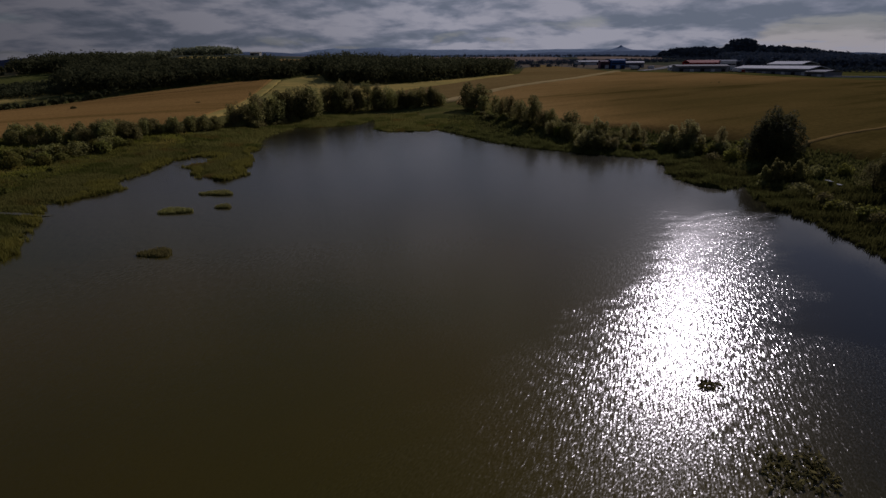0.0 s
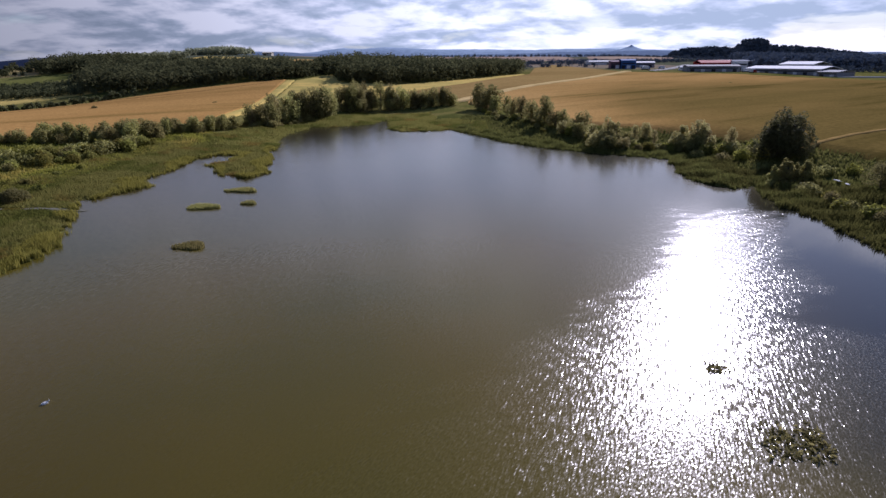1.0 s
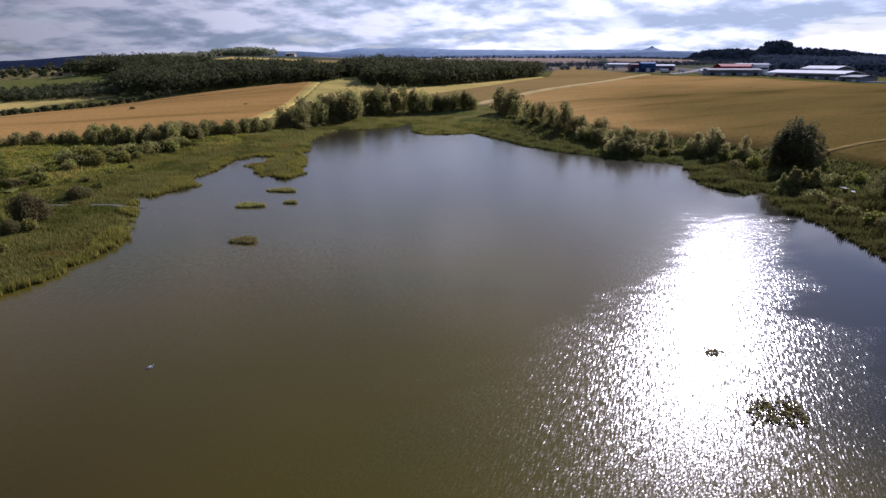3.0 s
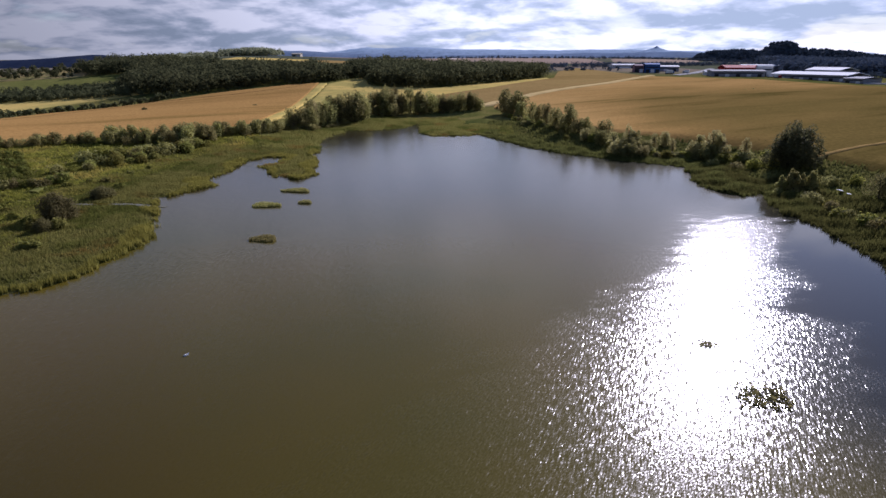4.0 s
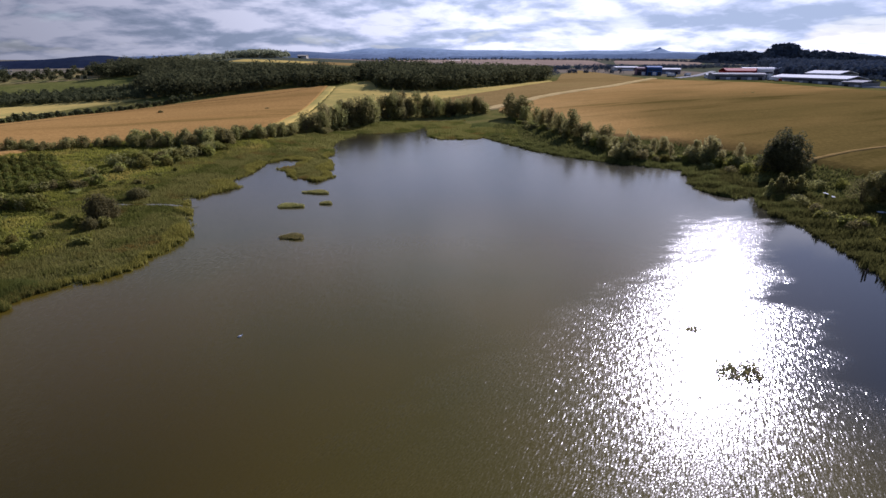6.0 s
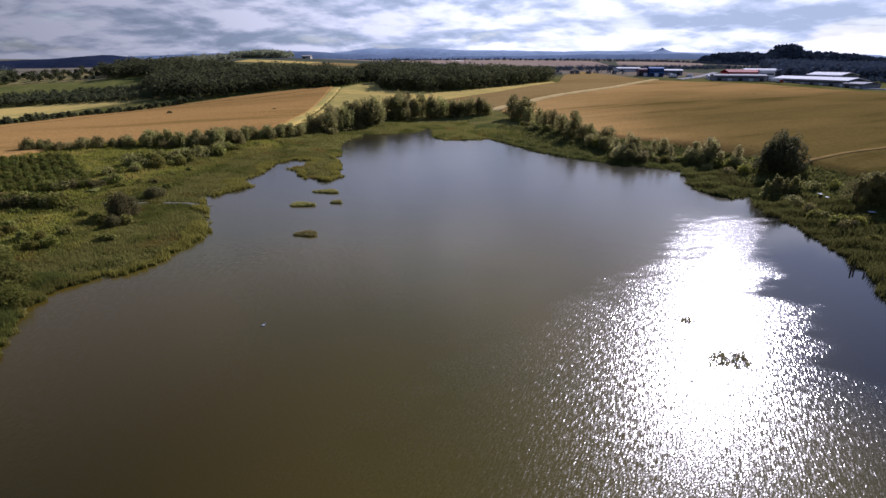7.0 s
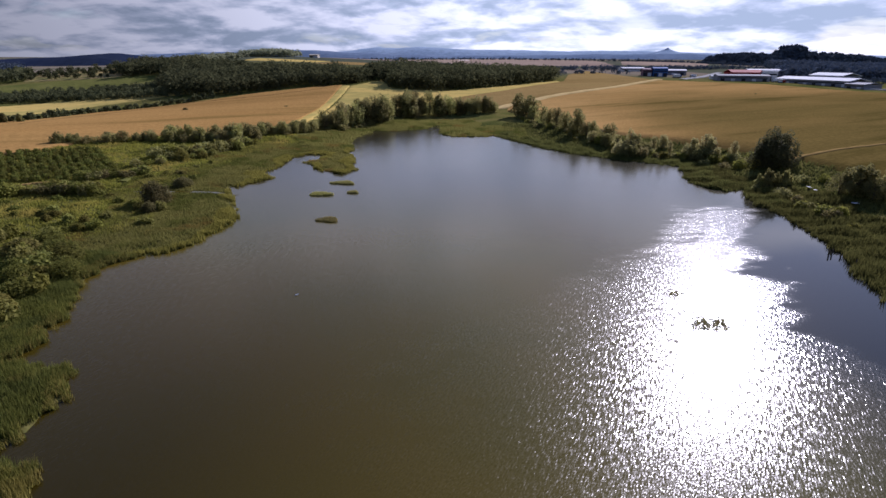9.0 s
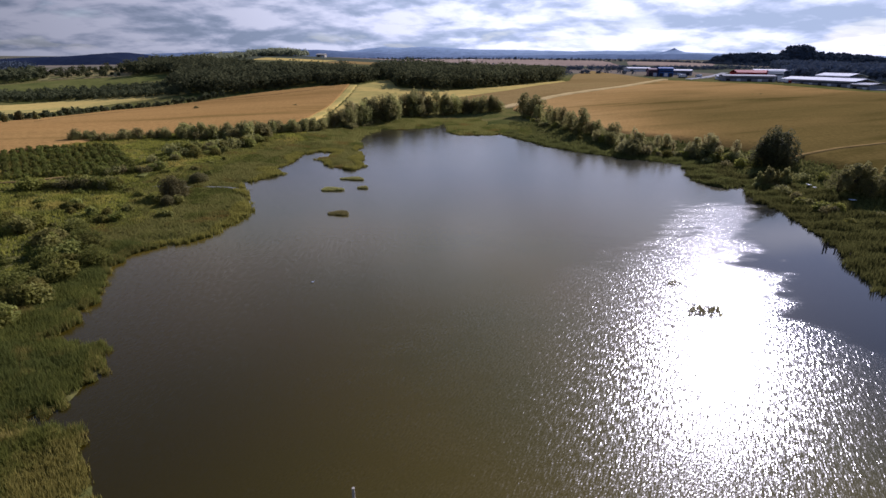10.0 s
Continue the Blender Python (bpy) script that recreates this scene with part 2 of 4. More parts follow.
def ground_material():
    """Rank grass and dry patches by the lake, a patchwork of far fields beyond."""
    m, nt, p = material("rough_grassland")
    a = ramp(nt, noise_tex(nt, 0.035, 6.0, 0.6), [(0.33, (0.075, 0.085, 0.022)), (0.47, (0.125, 0.125, 0.033)), (0.58, (0.19, 0.165, 0.05)), (0.72, (0.10, 0.11, 0.03))])
    f = noise_tex(nt, 0.8, 5.0, 0.7)
    mul = nt.nodes.new("ShaderNodeMix")
    mul.data_type, mul.blend_type = "RGBA", "MULTIPLY"
    mul.inputs[0].default_value = 0.5
    nt.links.new(a, mul.inputs[6])
    nt.links.new(ramp(nt, f, [(0.3, (0.3, 0.3, 0.3)), (0.7, (1.5, 1.5, 1.5))]), mul.inputs[7])
    tc = nt.nodes.new("ShaderNodeTexCoord")
    vo = node(nt, "ShaderNodeTexVoronoi", Scale=0.0042)
    nt.links.new(tc.outputs["Object"], vo.inputs["Vector"])
    sep = nt.nodes.new("ShaderNodeSeparateColor")
    nt.links.new(vo.outputs["Color"], sep.inputs[0])
    # tones of the far fields are dulled, haze mixed into the colour
    patch = ramp(nt, sep.outputs[0], [(0.0, (0.075, 0.085, 0.06)), (0.3, (0.12, 0.125, 0.075)), (0.5, (0.20, 0.17, 0.12)), (0.75, (0.24, 0.195, 0.14)), (1.0, (0.09, 0.10, 0.07))])
    far = nt.nodes.new("ShaderNodeAttribute")
    far.attribute_name = "far"
    nt.links.new(mix_color(nt, far.outputs["Fac"], mul.outputs[2], patch), p.inputs["Base Color"])
    p.inputs["Roughness"].default_value = 0.95
    p.inputs["Specular IOR Level"].default_value = 0.0
    b = node(nt, "ShaderNodeBump", Strength=0.5, Distance=0.5)
    nt.links.new(f, b.inputs["Height"])
    nt.links.new(b.outputs[0], p.inputs["Normal"])
    return m


def water_material():
    """Silty lake water; wind ripples tilt its surface where the breeze reaches it."""
    m, nt, p = material("lake_water")
    silt = ramp(nt, noise_tex(nt, 0.018, 4.0, 0.5), [(0.35, (0.080, 0.067, 0.0085)), (0.5, (0.102, 0.076, 0.0095)), (0.65, (0.113, 0.076, 0.0095))])
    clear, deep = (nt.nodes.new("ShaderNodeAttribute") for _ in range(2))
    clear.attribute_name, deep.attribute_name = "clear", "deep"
    # this attribute only sets how far the body colour darkens, also towards the lake's head
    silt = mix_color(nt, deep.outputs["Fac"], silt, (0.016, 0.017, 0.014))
    vignette = nt.nodes.new("ShaderNodeAttribute")
    vignette.attribute_name = "vignette"
    nt.links.new(mix_color(nt, vignette.outputs["Fac"], silt, (0.029, 0.0205, 0.0005)), p.inputs["Base Color"])
    p.inputs["IOR"].default_value = 1.33
    p.inputs["Specular IOR Level"].default_value = 0.5
    wind = nt.nodes.new("ShaderNodeAttribute")
    wind.attribute_name = "wind"
    gust = noise_tex(nt, 0.32, 6.0, 0.66, (0.25, (0.4, 1.0, 1.0)))
    force = math_node(nt, "ADD", wind.outputs["Fac"], math_node(nt, "MULTIPLY", math_node(nt, "SUBTRACT", gust, 0.5), 2.1))
    rip = ramp(nt, force, [(0.22, (0.05, 0.05, 0.05)), (0.75, (1, 1, 1))])
    rip = math_node(nt, "MAXIMUM", rip, math_node(nt, "MULTIPLY", math_node(nt, "SUBTRACT", 1.0, clear.outputs["Fac"]), 0.34))
    tc = nt.nodes.new("ShaderNodeTexCoord")
    slopes = []
    # wavelets with long crests, tilted across their length, with shorter chop and fine ripples over them
    for scale, turn, st, tilt in ((6.2, 1.22, (6.5, 1.0, 1.0), (0.54, -0.21, 0)), (11.0, 1.05, (3.6, 1.0, 1.0), (0.32, -0.15, 0)), (8.0, 0.9, (2.2, 1.0, 1.0), (0.12, 0.35, 0))):
        mp = nt.nodes.new("ShaderNodeMapping")
        mp.vector_type = "TEXTURE"
        mp.inputs["Rotation"].default_value = (0, 0, turn)
        mp.inputs["Scale"].default_value = st
        nt.links.new(tc.outputs["Object"], mp.inputs[0])
        n = node(nt, "ShaderNodeTexNoise", Scale=scale, Detail=1.0, Roughness=0.5, Distortion=0.35)
        nt.links.new(mp.outputs[0], n.inputs["Vector"])
        v = nt.nodes.new("ShaderNodeVectorMath")
        v.operation = "SCALE"
        v.inputs[0].default_value = tilt
        nt.links.new(math_node(nt, "SUBTRACT", n.outputs["Fac"], 0.47 if scale < 7 else 0.5), v.inputs["Scale"])
        slopes.append(v.outputs[0])
    total = slopes[0]
    for more in slopes[1:]:
        add = nt.nodes.new("ShaderNodeVectorMath")
        nt.links.new(total, add.inputs[0])
        nt.links.new(more, add.inputs[1])
        total = add.outputs[0]
    gain = nt.nodes.new("ShaderNodeVectorMath")
    gain.operation = "SCALE"
    nt.links.new(total, gain.inputs[0])
    nt.links.new(rip, gain.inputs["Scale"])
    flat = nt.nodes.new("ShaderNodeVectorMath")
    nt.links.new(gain.outputs[0], flat.inputs[0])
    flat.inputs[1].default_value = (0, 0, 1)
    unit = nt.nodes.new("ShaderNodeVectorMath")
    unit.operation = "NORMALIZE"
    nt.links.new(flat.outputs[0], unit.inputs[0])
    nt.links.new(unit.outputs[0], p.inputs["Normal"])
    calm = math_node(nt, "SUBTRACT", 0.13, math_node(nt, "MULTIPLY", clear.outputs["Fac"], 0.09))
    nt.links.new(math_node(nt, "ADD", math_node(nt, "MULTIPLY", rip, 0.08), calm), p.inputs["Roughness"])
    return m


def wheat_material(name, tones):
    """Ripe wheat with greener, browner swathes, in part painted vignetting, and wheel lines and lodged patches."""
    m, nt, p = material(name)
    dimmed = nt.nodes.new("ShaderNodeAttribute")
    dimmed.attribute_name = "dimmed"
    broad = noise_tex(nt, 0.014, 5.0, 0.6, (0.55, (0.35, 1.0, 1.0)))
    sw = math_node(nt, "ADD", dimmed.outputs["Fac"], math_node(nt, "MULTIPLY", math_node(nt, "SUBTRACT", broad, 0.5), 1.5))
    col = ramp(nt, sw, list(zip((0.0, 0.25, 0.55, 0.9), tones)))
    streak = noise_tex(nt, 0.06, 4.0, 0.55, (0.55, (0.16, 1.0, 1.0)))
    lodged = ramp(nt, streak, [(0.42, (1.12, 1.1, 1.1)), (0.56, (1, 1, 1)), (0.66, (0.64, 0.68, 0.60))])
    fine = noise_tex(nt, 0.9, 4.0, 0.65)
    for tone, amount in ((lodged, 0.95), (ramp(nt, fine, [(0.3, (0.4, 0.4, 0.4)), (0.7, (1.5, 1.5, 1.5))]), 0.4)):
        mx = nt.nodes.new("ShaderNodeMix")
        mx.data_type, mx.blend_type = "RGBA", "MULTIPLY"
        mx.inputs[0].default_value = amount
        nt.links.new(col, mx.inputs[6])
        nt.links.new(tone, mx.inputs[7])
        col = mx.outputs[2]
    nt.links.new(col, p.inputs["Base Color"])
    p.inputs["Roughness"].default_value = 0.95
    p.inputs["Specular IOR Level"].default_value = 0.0
    b = node(nt, "ShaderNodeBump", Strength=0.3, Distance=0.4)
    nt.links.new(fine, b.inputs["Height"])
    nt.links.new(b.outputs[0], p.inputs["Normal"])
    return m


MAT["wheat"] = wheat_material("ripe_wheat", ((0.43, 0.265, 0.09), (0.355, 0.217, 0.07), (0.234, 0.151, 0.046), (0.155, 0.110, 0.031)))
MAT["wheat_red"] = wheat_material("ripe_wheat_reddish", ((0.38, 0.222, 0.068), (0.345, 0.195, 0.058), (0.26, 0.145, 0.04), (0.21, 0.12, 0.032)))
MAT["ground"], MAT["water"] = ground_material(), water_material()


# ---- the land ----
# The lake's outline, counter-clockwise from the near left reeds.
SHORE = [(-36.5, -4), (-43, 3), (-50, 4), (-48.5, 7), (-48, 11), (-49.5, 15), (-52.5, 17.8), (-59.5, 18.3), (-59.2, 22.5), (-63, 32), (-67.5, 41), (-69.5, 46), (-66, 51.5),
         (-60.5, 57), (-60.5, 64), (-59.6, 71), (-61, 78), (-67, 88), (-74, 101), (-77, 103), (-73, 106), (-69, 117), (-75, 121), (-73, 131), (-75, 150), (-71, 158), (-64, 157),
         (-63, 150), (-67, 142), (-63, 138), (-58, 130), (-50, 125), (-48, 130), (-52, 142), (-52, 147), (-58, 160), (-59, 172), (-64, 187), (-66, 203), (-63, 216), (-63, 228), (-52, 227), (-39, 237), (-36, 250)]
SHORE += [(-35, 272), (-32, 250), (-28, 218), (-22, 212), (-9, 214), (-5, 220), (3, 206), (15, 184), (25, 172), (39, 161), (56, 151),
          (54, 139), (51.5, 128), (52.5, 120), (55.5, 115.5), (62, 118), (60.5, 111), (59, 100), (60.5, 92), (60, 83), (58.8, 73), (57, 63), (54, 57), (52, 46),
          (55, 34), (61, 20), (58, -20), (64, -60), (40, -98), (0, -112), (-36, -92), (-44, -50), (-35, -20)]
# Spot heights of the land, metres above the water: x, y, z.
SPOTS = [(-92, 218, 5.2), (-197, 297, 5.1), (-204, 316, 8), (-273, 400, 16.5), (-365, 465, 21.7), (-312, 655, 29.5), (-260, 735, 31.5), (-89, 422, 16),
         (-111, 365, 13.5), (60, 524, 13), (28, 345, 5), (157, 536, 12.5), (245, 565, 13), (318, 492, 10.5), (206, 434, 9),
         (95, 160, 6), (90, 120, 4.5), (-36, 290, 1.8), (-120, 95, 1.2), (-105, 150, 1.5), (-150, 125, 4.5), (-160, 60, 3), (-298, 306, 3)]
SPOTS += [(200, 200, 8), (330, 330, 9), (0, 800, 22), (-338, 790, 37.5), (-425, 700, 29.5), (-385, 590, 25.5), (340, 1120, 31), (-700, 900, 12), (-560, 620, 4), (-480, 480, 13), (0, 1600, 36), (800, 1200, 16), (-1500, 1900, 6), (1500, 2500, 40),
          (-500, 0, 8), (500, 0, 9), (0, -500, 8), (0, 3500, 46)]

def smooth(a, b, v):
    t = np.clip((v - a) / (b - a), 0, 1)
    return t * t * (3 - 2 * t)

def shore_distance(x, y):
    """Metres from the water's edge, negative over the lake."""
    best, inside = np.full(x.shape, 1e9), np.zeros(x.shape, bool)
    for (ax, ay), (bx, by) in zip(SHORE, SHORE[1:] + SHORE[:1]):
        ux, uy = bx - ax, by - ay
        s = np.clip(((x - ax) * ux + (y - ay) * uy) / (ux * ux + uy * uy), 0, 1)
        best = np.minimum(best, np.hypot(x - ax - s * ux, y - ay - s * uy))
        if ay != by:
            inside ^= ((ay > y) != (by > y)) & (x < ux * (y - ay) / uy + ax)
    return np.where(inside, -best, best)

SPOT = np.array(SPOTS, float)
SPOT_W = np.linalg.solve(np.sqrt((SPOT[:, None, 0] - SPOT[None, :, 0]) ** 2 + (SPOT[:, None, 1] - SPOT[None, :, 1]) ** 2 + 900) * 0.01
                         - 0.05 * np.eye(len(SPOT)), SPOT[:, 2] - 8)

def land(x, y):
    """Height of the ground above the water."""
    x, y = np.atleast_1d(np.asarray(x, float)), np.atleast_1d(np.asarray(y, float))
    d = shore_distance(x, y)
    d = d + 0.9 * np.sin(x * 0.83 + 1.7 * np.sin(y * 0.37)) * np.sin(y * 0.71 + 1.3 * np.sin(x * 0.29)) * smooth(12, 2, np.abs(d))
    far = np.full(x.shape, 8.0)
    for (sx, sy, _), w in zip(SPOT, SPOT_W):
        far += w * 0.01 * np.sqrt((x - sx) ** 2 + (y - sy) ** 2 + 900)
    bank = np.clip(d * 0.09, -1.6, 0.45)
    return bank + smooth(6, 34, d) * np.maximum(far - 0.45, 0.3)


def mesh_of(name, verts, faces, mat, attrs=None, smooth_shade=False):
    """A mesh from arrays of places and of faces that all have as many corners."""
    me = bpy.data.meshes.new(name)
    verts, faces = np.asarray(verts, np.float32), np.asarray(faces, np.int32)
    me.vertices.add(len(verts))
    me.vertices.foreach_set("co", verts.ravel())
    k = faces.shape[1]
    me.loops.add(faces.size)
    me.loops.foreach_set("vertex_index", faces.ravel())
    me.polygons.add(len(faces))
    me.polygons.foreach_set("loop_start", np.arange(0, faces.size, k, dtype=np.int32))
    me.polygons.foreach_set("use_smooth", np.full(len(faces), smooth_shade))
    for key, v in (attrs or {}).items():
        me.attributes.new(key, "FLOAT", "POINT").data.foreach_set("value", np.asarray(v, np.float32))
    me.materials.append(mat)
    me.update(calc_edges=True)
    return me


def part(name, bm, mat, parent=None, label=""):
    """Links a bmesh as one mesh object, under a thing or a part if given."""
    me = bpy.data.meshes.new(name)
    bm.to_mesh(me)
    bm.free()
    me.materials.append(mat)
    ob = new(name, me)
    ob.parent = parent
    return tagged(ob, label)


def grid_faces(nx, ny):
    i, j = np.meshgrid(np.arange(nx - 1), np.arange(ny - 1), indexing="ij")
    a = (i * ny + j).ravel()
    return np.stack([a, a + ny, a + ny + 1, a + 1], 1)


def steps(near0, near1, fine, limit, grow=1.16):
    """Even steps over the near stretch, growing ones out to the limit."""
    a, out_lo, out_hi = np.arange(near0, near1, fine), [], []
    v, s = near1, fine
    while v < limit:
        out_hi.append(v)
        s *= grow
        v += s
    out_hi.append(limit)
    v, s = near0, fine
    while v > -limit:
        s *= grow
        v -= s
        out_lo.append(max(v, -limit))
    return np.array(out_lo[::-1] + list(a) + out_hi)


gx, gy = steps(-190, 130, 1.6, 4700), steps(-120, 330, 1.8, 4700)
GX, GY = np.meshgrid(gx, gy, indexing="ij")
GZ = land(GX.ravel(), GY.ravel())
fx, fy = GX.ravel(), GY.ravel()
far_zone = np.maximum(smooth(560, 720, fy), smooth(420, 560, np.abs(fx)))
tagged(new("ground", mesh_of("ground", np.stack([fx, fy, GZ], 1), grid_faces(len(gx), len(gy)), MAT["ground"], {"far": far_zone}, True)),
       "rank green and straw-coloured lakeside grassland", "ground", kind="structure")

wx, wy = np.arange(-90, 75, 1.25), np.arange(-118, 285, 1.25)
WX, WY = (a.ravel() for a in np.meshgrid(wx, wy, indexing="ij"))
# the trees on the sunward shore shelter the water in front of them from the breeze
lee = WX - np.interp(WY, [-30, 0, 25, 31, 36, 40, 46, 51, 55, 60, 64, 72, 79, 86, 93, 97], [47, 44, 40, 37, 35, 37, 39, 40, 37, 39, 42, 44, 47, 51, 55.5, 57])
reach = np.interp(WX, [-60, -20, 20, 36, 60], [6, 34, 70, 97, 99])
wind = (1 - 0.36 * smooth(45, 95, WY) * (1 - 0.9 * smooth(34, 48, WX))) * smooth(3.5, -4.5, lee) * smooth(6, -20 + 12 * smooth(22, 40, WX), WY - reach) * smooth(-44, 8, WX + 0.15 * WY)
# lulls that reach in from the lee, and a few stray cat's-paws beyond it
for cx, cy, rx, ry, sign in ((35.8, 55.8, 4.6, 1.3, -0.6), (33.8, 36.2, 3.8, 1.0, -0.65), (37.0, 43.5, 2.5, 0.9, -0.7), (41.4, 62.6, 1.7, 0.9, 0.75), (41.6, 52.5, 1.3, 0.9, 0.6), (43.5, 58.0, 1.0, 0.8, 0.5), (43.0, 48.5, 1.0, 0.8, 0.5)):
    wind = np.clip(wind + sign * np.exp(-(((WX - cx) / rx) ** 2 + ((WY - cy) / ry) ** 2) ** 1.5), 0, 1)
# darker, smoother water along the sunward shore
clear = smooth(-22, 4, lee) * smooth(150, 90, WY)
# reddish darkening at the near left: lens vignetting painted into the water's colour
vignette = smooth(66, -4, WY) * smooth(12, -40, WX)
tagged(new("lake_water", mesh_of("lake_water", np.stack([WX, WY, np.zeros(len(WX))], 1), grid_faces(len(wx), len(wy)), MAT["water"], {"wind": wind, "vignette": vignette, "clear": clear, "deep": np.maximum(clear, 0.75 * smooth(58, 130, WY))}, True)),
       "murky brown lake water rippled by the breeze", "water", kind="structure")


def along(points, n):
    """n places spread evenly along a line of points."""
    p = np.array(points, float)
    s = np.concatenate([[0], np.cumsum(np.hypot(*np.diff(p, axis=0).T))])
    t = np.linspace(0, s[-1], n)
    return np.stack([np.interp(t, s, p[:, 0]), np.interp(t, s, p[:, 1])], 1)


def by_index(points, n):
    p, t = np.array(points, float), np.linspace(0, len(points) - 1, n)
    k = np.arange(len(points))
    return np.stack([np.interp(t, k, p[:, 0]), np.interp(t, k, p[:, 1])], 1)


def field(name, near, far, mat, crop, label, category="field", n=60, m=40):
    """A standing crop between two edges: its top lies on the land, its rim drops to the ground."""
    near, far = by_index(near, n), by_index(far, n)
    s = np.linspace(0, 1, m)[None, :, None]
    p = near[:, None] * (1 - s) + far[:, None] * s
    x, y = p[..., 0].ravel(), p[..., 1].ravel()
    z = land(x, y) + crop + 0.06 * np.sin(x * 0.9) * np.sin(y * 0.7)
    rim = np.zeros((n, m), bool)
    rim[0], rim[-1], rim[:, 0], rim[:, -1] = True, True, True, True
    z = np.where(rim.ravel(), z - crop - 0.4, z)
    # crop darkens to the right, vignetting and cloud shade partly put into its colour
    dimmed = 1.08 * smooth(470, 80, y - 0.9 * (x - 60)) * smooth(20, 110, x)
    ob = new(name, mesh_of(name, np.stack([x, y, z], 1), grid_faces(n, m), mat, {"dimmed": dimmed}, True))
    return tagged(ob, label, category, kind="structure")


def ribbon(name, line, width, mat, lift, label, category="track", n=80):
    """A track: a low cambered strip that lies on the land."""
    c = along(line, n)
    d = np.gradient(c, axis=0)
    d /= np.linalg.norm(d, axis=1)[:, None]
    side = np.stack([-d[:, 1], d[:, 0]], 1)
    rows = []
    for k, up in ((-0.5, -0.5), (-0.46, 0.9), (-0.2, 1.0), (0.0, 1.08), (0.2, 1.0), (0.46, 0.9), (0.5, -0.5)):
        wob = 1 + 0.1 * np.sin(np.arange(n) * 0.9 + 9 * k)
        q = c + side * (k * width * wob)[:, None]
        rows.append(np.stack([q[:, 0], q[:, 1], land(q[:, 0], q[:, 1]) + lift * up], 1))
    v = np.stack(rows, 1).reshape(-1, 3)
    return tagged(new(name, mesh_of(name, v, grid_faces(n, 7), mat, None, True)), label, category, kind="structure")


field("wheat_field", [(3, 311), (29, 252), (45, 196), (61, 176), (76, 158), (86, 132), (95, 100), (112, 70), (140, 20), (150, -60)],
      [(3, 318), (47, 390), (105, 468), (168, 570), (220, 550), (257, 538), (293, 460), (330, 380), (380, 250), (420, 100)],
      MAT["wheat"], 0.8, "ripe golden-brown wheat field beside the lake", n=140, m=90)
field("wheat_field", [(-172, 75), (-154, 108), (-150, 126), (-145, 158), (-127, 173), (-108, 186), (-98, 208), (-97, 223)],
      [(-262, 130), (-229, 216), (-224, 256), (-196, 296), (-171, 326), (-150, 345), (-132, 362), (-116, 374)],
      MAT["wheat_red"], 0.8, "ripe reddish-gold wheat field sloping to the woods", n=100, m=60)
field("stubble_field", [(-93, 224), (-80, 262), (-62, 300), (-38, 345), (3, 405), (64, 525)],
      [(-111, 372), (-97, 425), (-80, 374), (-41, 384), (3, 440), (61, 540)], MAT["stubble"], 0.25, "mown yellow stubble field below the wood", n=70)
field("barley_field", [(-20, 322), (1, 329), (42, 397), (100, 478), (165, 586)], [(-36, 347), (3, 407), (64, 527), (82, 640), (120, 750)],
      MAT["barley"], 0.7, "pale brown barley field beyond the track", n=80)
field("barley_field", [(-264, 227), (-257, 266), (-249, 293), (-215, 334)], [(-335, 262), (-319, 283), (-295, 312), (-222, 337)],
      MAT["stubble"], 0.4, "narrow pale yellow field between two hedges", n=40)
field("meadow", [(-370, 312), (-311, 349), (-260, 383)], [(-400, 355), (-360, 388), (-290, 425)], MAT["meadow"], 0.3, "green meadow on the slope", "meadow", n=40)
field("meadow", [(-385, 388), (-350, 398), (-315, 405)], [(-430, 450), (-388, 482), (-345, 492)], MAT["pasture"], 0.3, "dry straw-coloured pasture on the slope", "meadow", n=40)
field("stubble_field", [(-330, 665), (-280, 665), (-232, 668)], [(-330, 715), (-270, 718), (-225, 722)], MAT["stubble"], 0.4, "far pale yellow field behind the wood", n=30)
field("barley_field", [(-228, 640), (-190, 645), (-140, 660)], [(-218, 720), (-180, 722), (-120, 735)], MAT["barley"], 0.4, "far tan field behind the wood", n=30)
field("bare_field", [(-300, 860), (-100, 860), (200, 900)], [(-420, 1750), (-100, 1750), (260, 1700)], MAT["pinkfield"], 0.5, "far pinkish-brown field behind the wood", n=40)
field("barley_field", [(215, 965), (280, 955), (350, 940)], [(260, 1180), (340, 1170), (430, 1150)], MAT["pinkfield"], 0.6, "far pale pinkish field on a rise", n=30)
field("bare_field", [(-78, 1085), (-64, 1085), (-50, 1085)], [(-84, 1250), (-72, 1250), (-62, 1250)], MAT["white_field"], 0.9, "far bleached field patch behind the wood", n=12, m=12)
ribbon("farm_track", [(-6, 316), (1, 323), (45, 394), (103, 473), (172, 586)], 8.0, MAT["track"], 0.85, "pale dry farm track between two crops")
ribbon("farm_track", [(-94, 216), (-97, 235), (-100, 257), (-106, 299), (-110, 341), (-114, 372)], 6.5, MAT["stubble"], 0.4, "pale mown farm track beside the wheat")
ribbon("field_path", [(82, 136), (88, 140), (102, 149), (126, 161), (180, 185)], 2.0, MAT["barley"], 0.98, "faint wheel track through the wheat")
DITCH = [(-95, 93.5), (-87, 95), (-79, 95.8), (-69, 96.8)]
ribbon("ditch", DITCH, 1.5, MAT["water"], 0.2, "narrow water-filled ditch through the reeds", "ditch")
ribbon("ditch", [(-130, 86), (-126, 89), (-122, 95), (-118, 98)], 1.0, MAT["barley"], 0.5, "pale dry ditch bank below the young trees", "ditch")
ribbon("muddy_track", [(-104, 103), (-105, 107), (-107, 115), (-112, 124)], 2.2, MAT["meadow"], 0.35, "grey muddy track through the marsh")
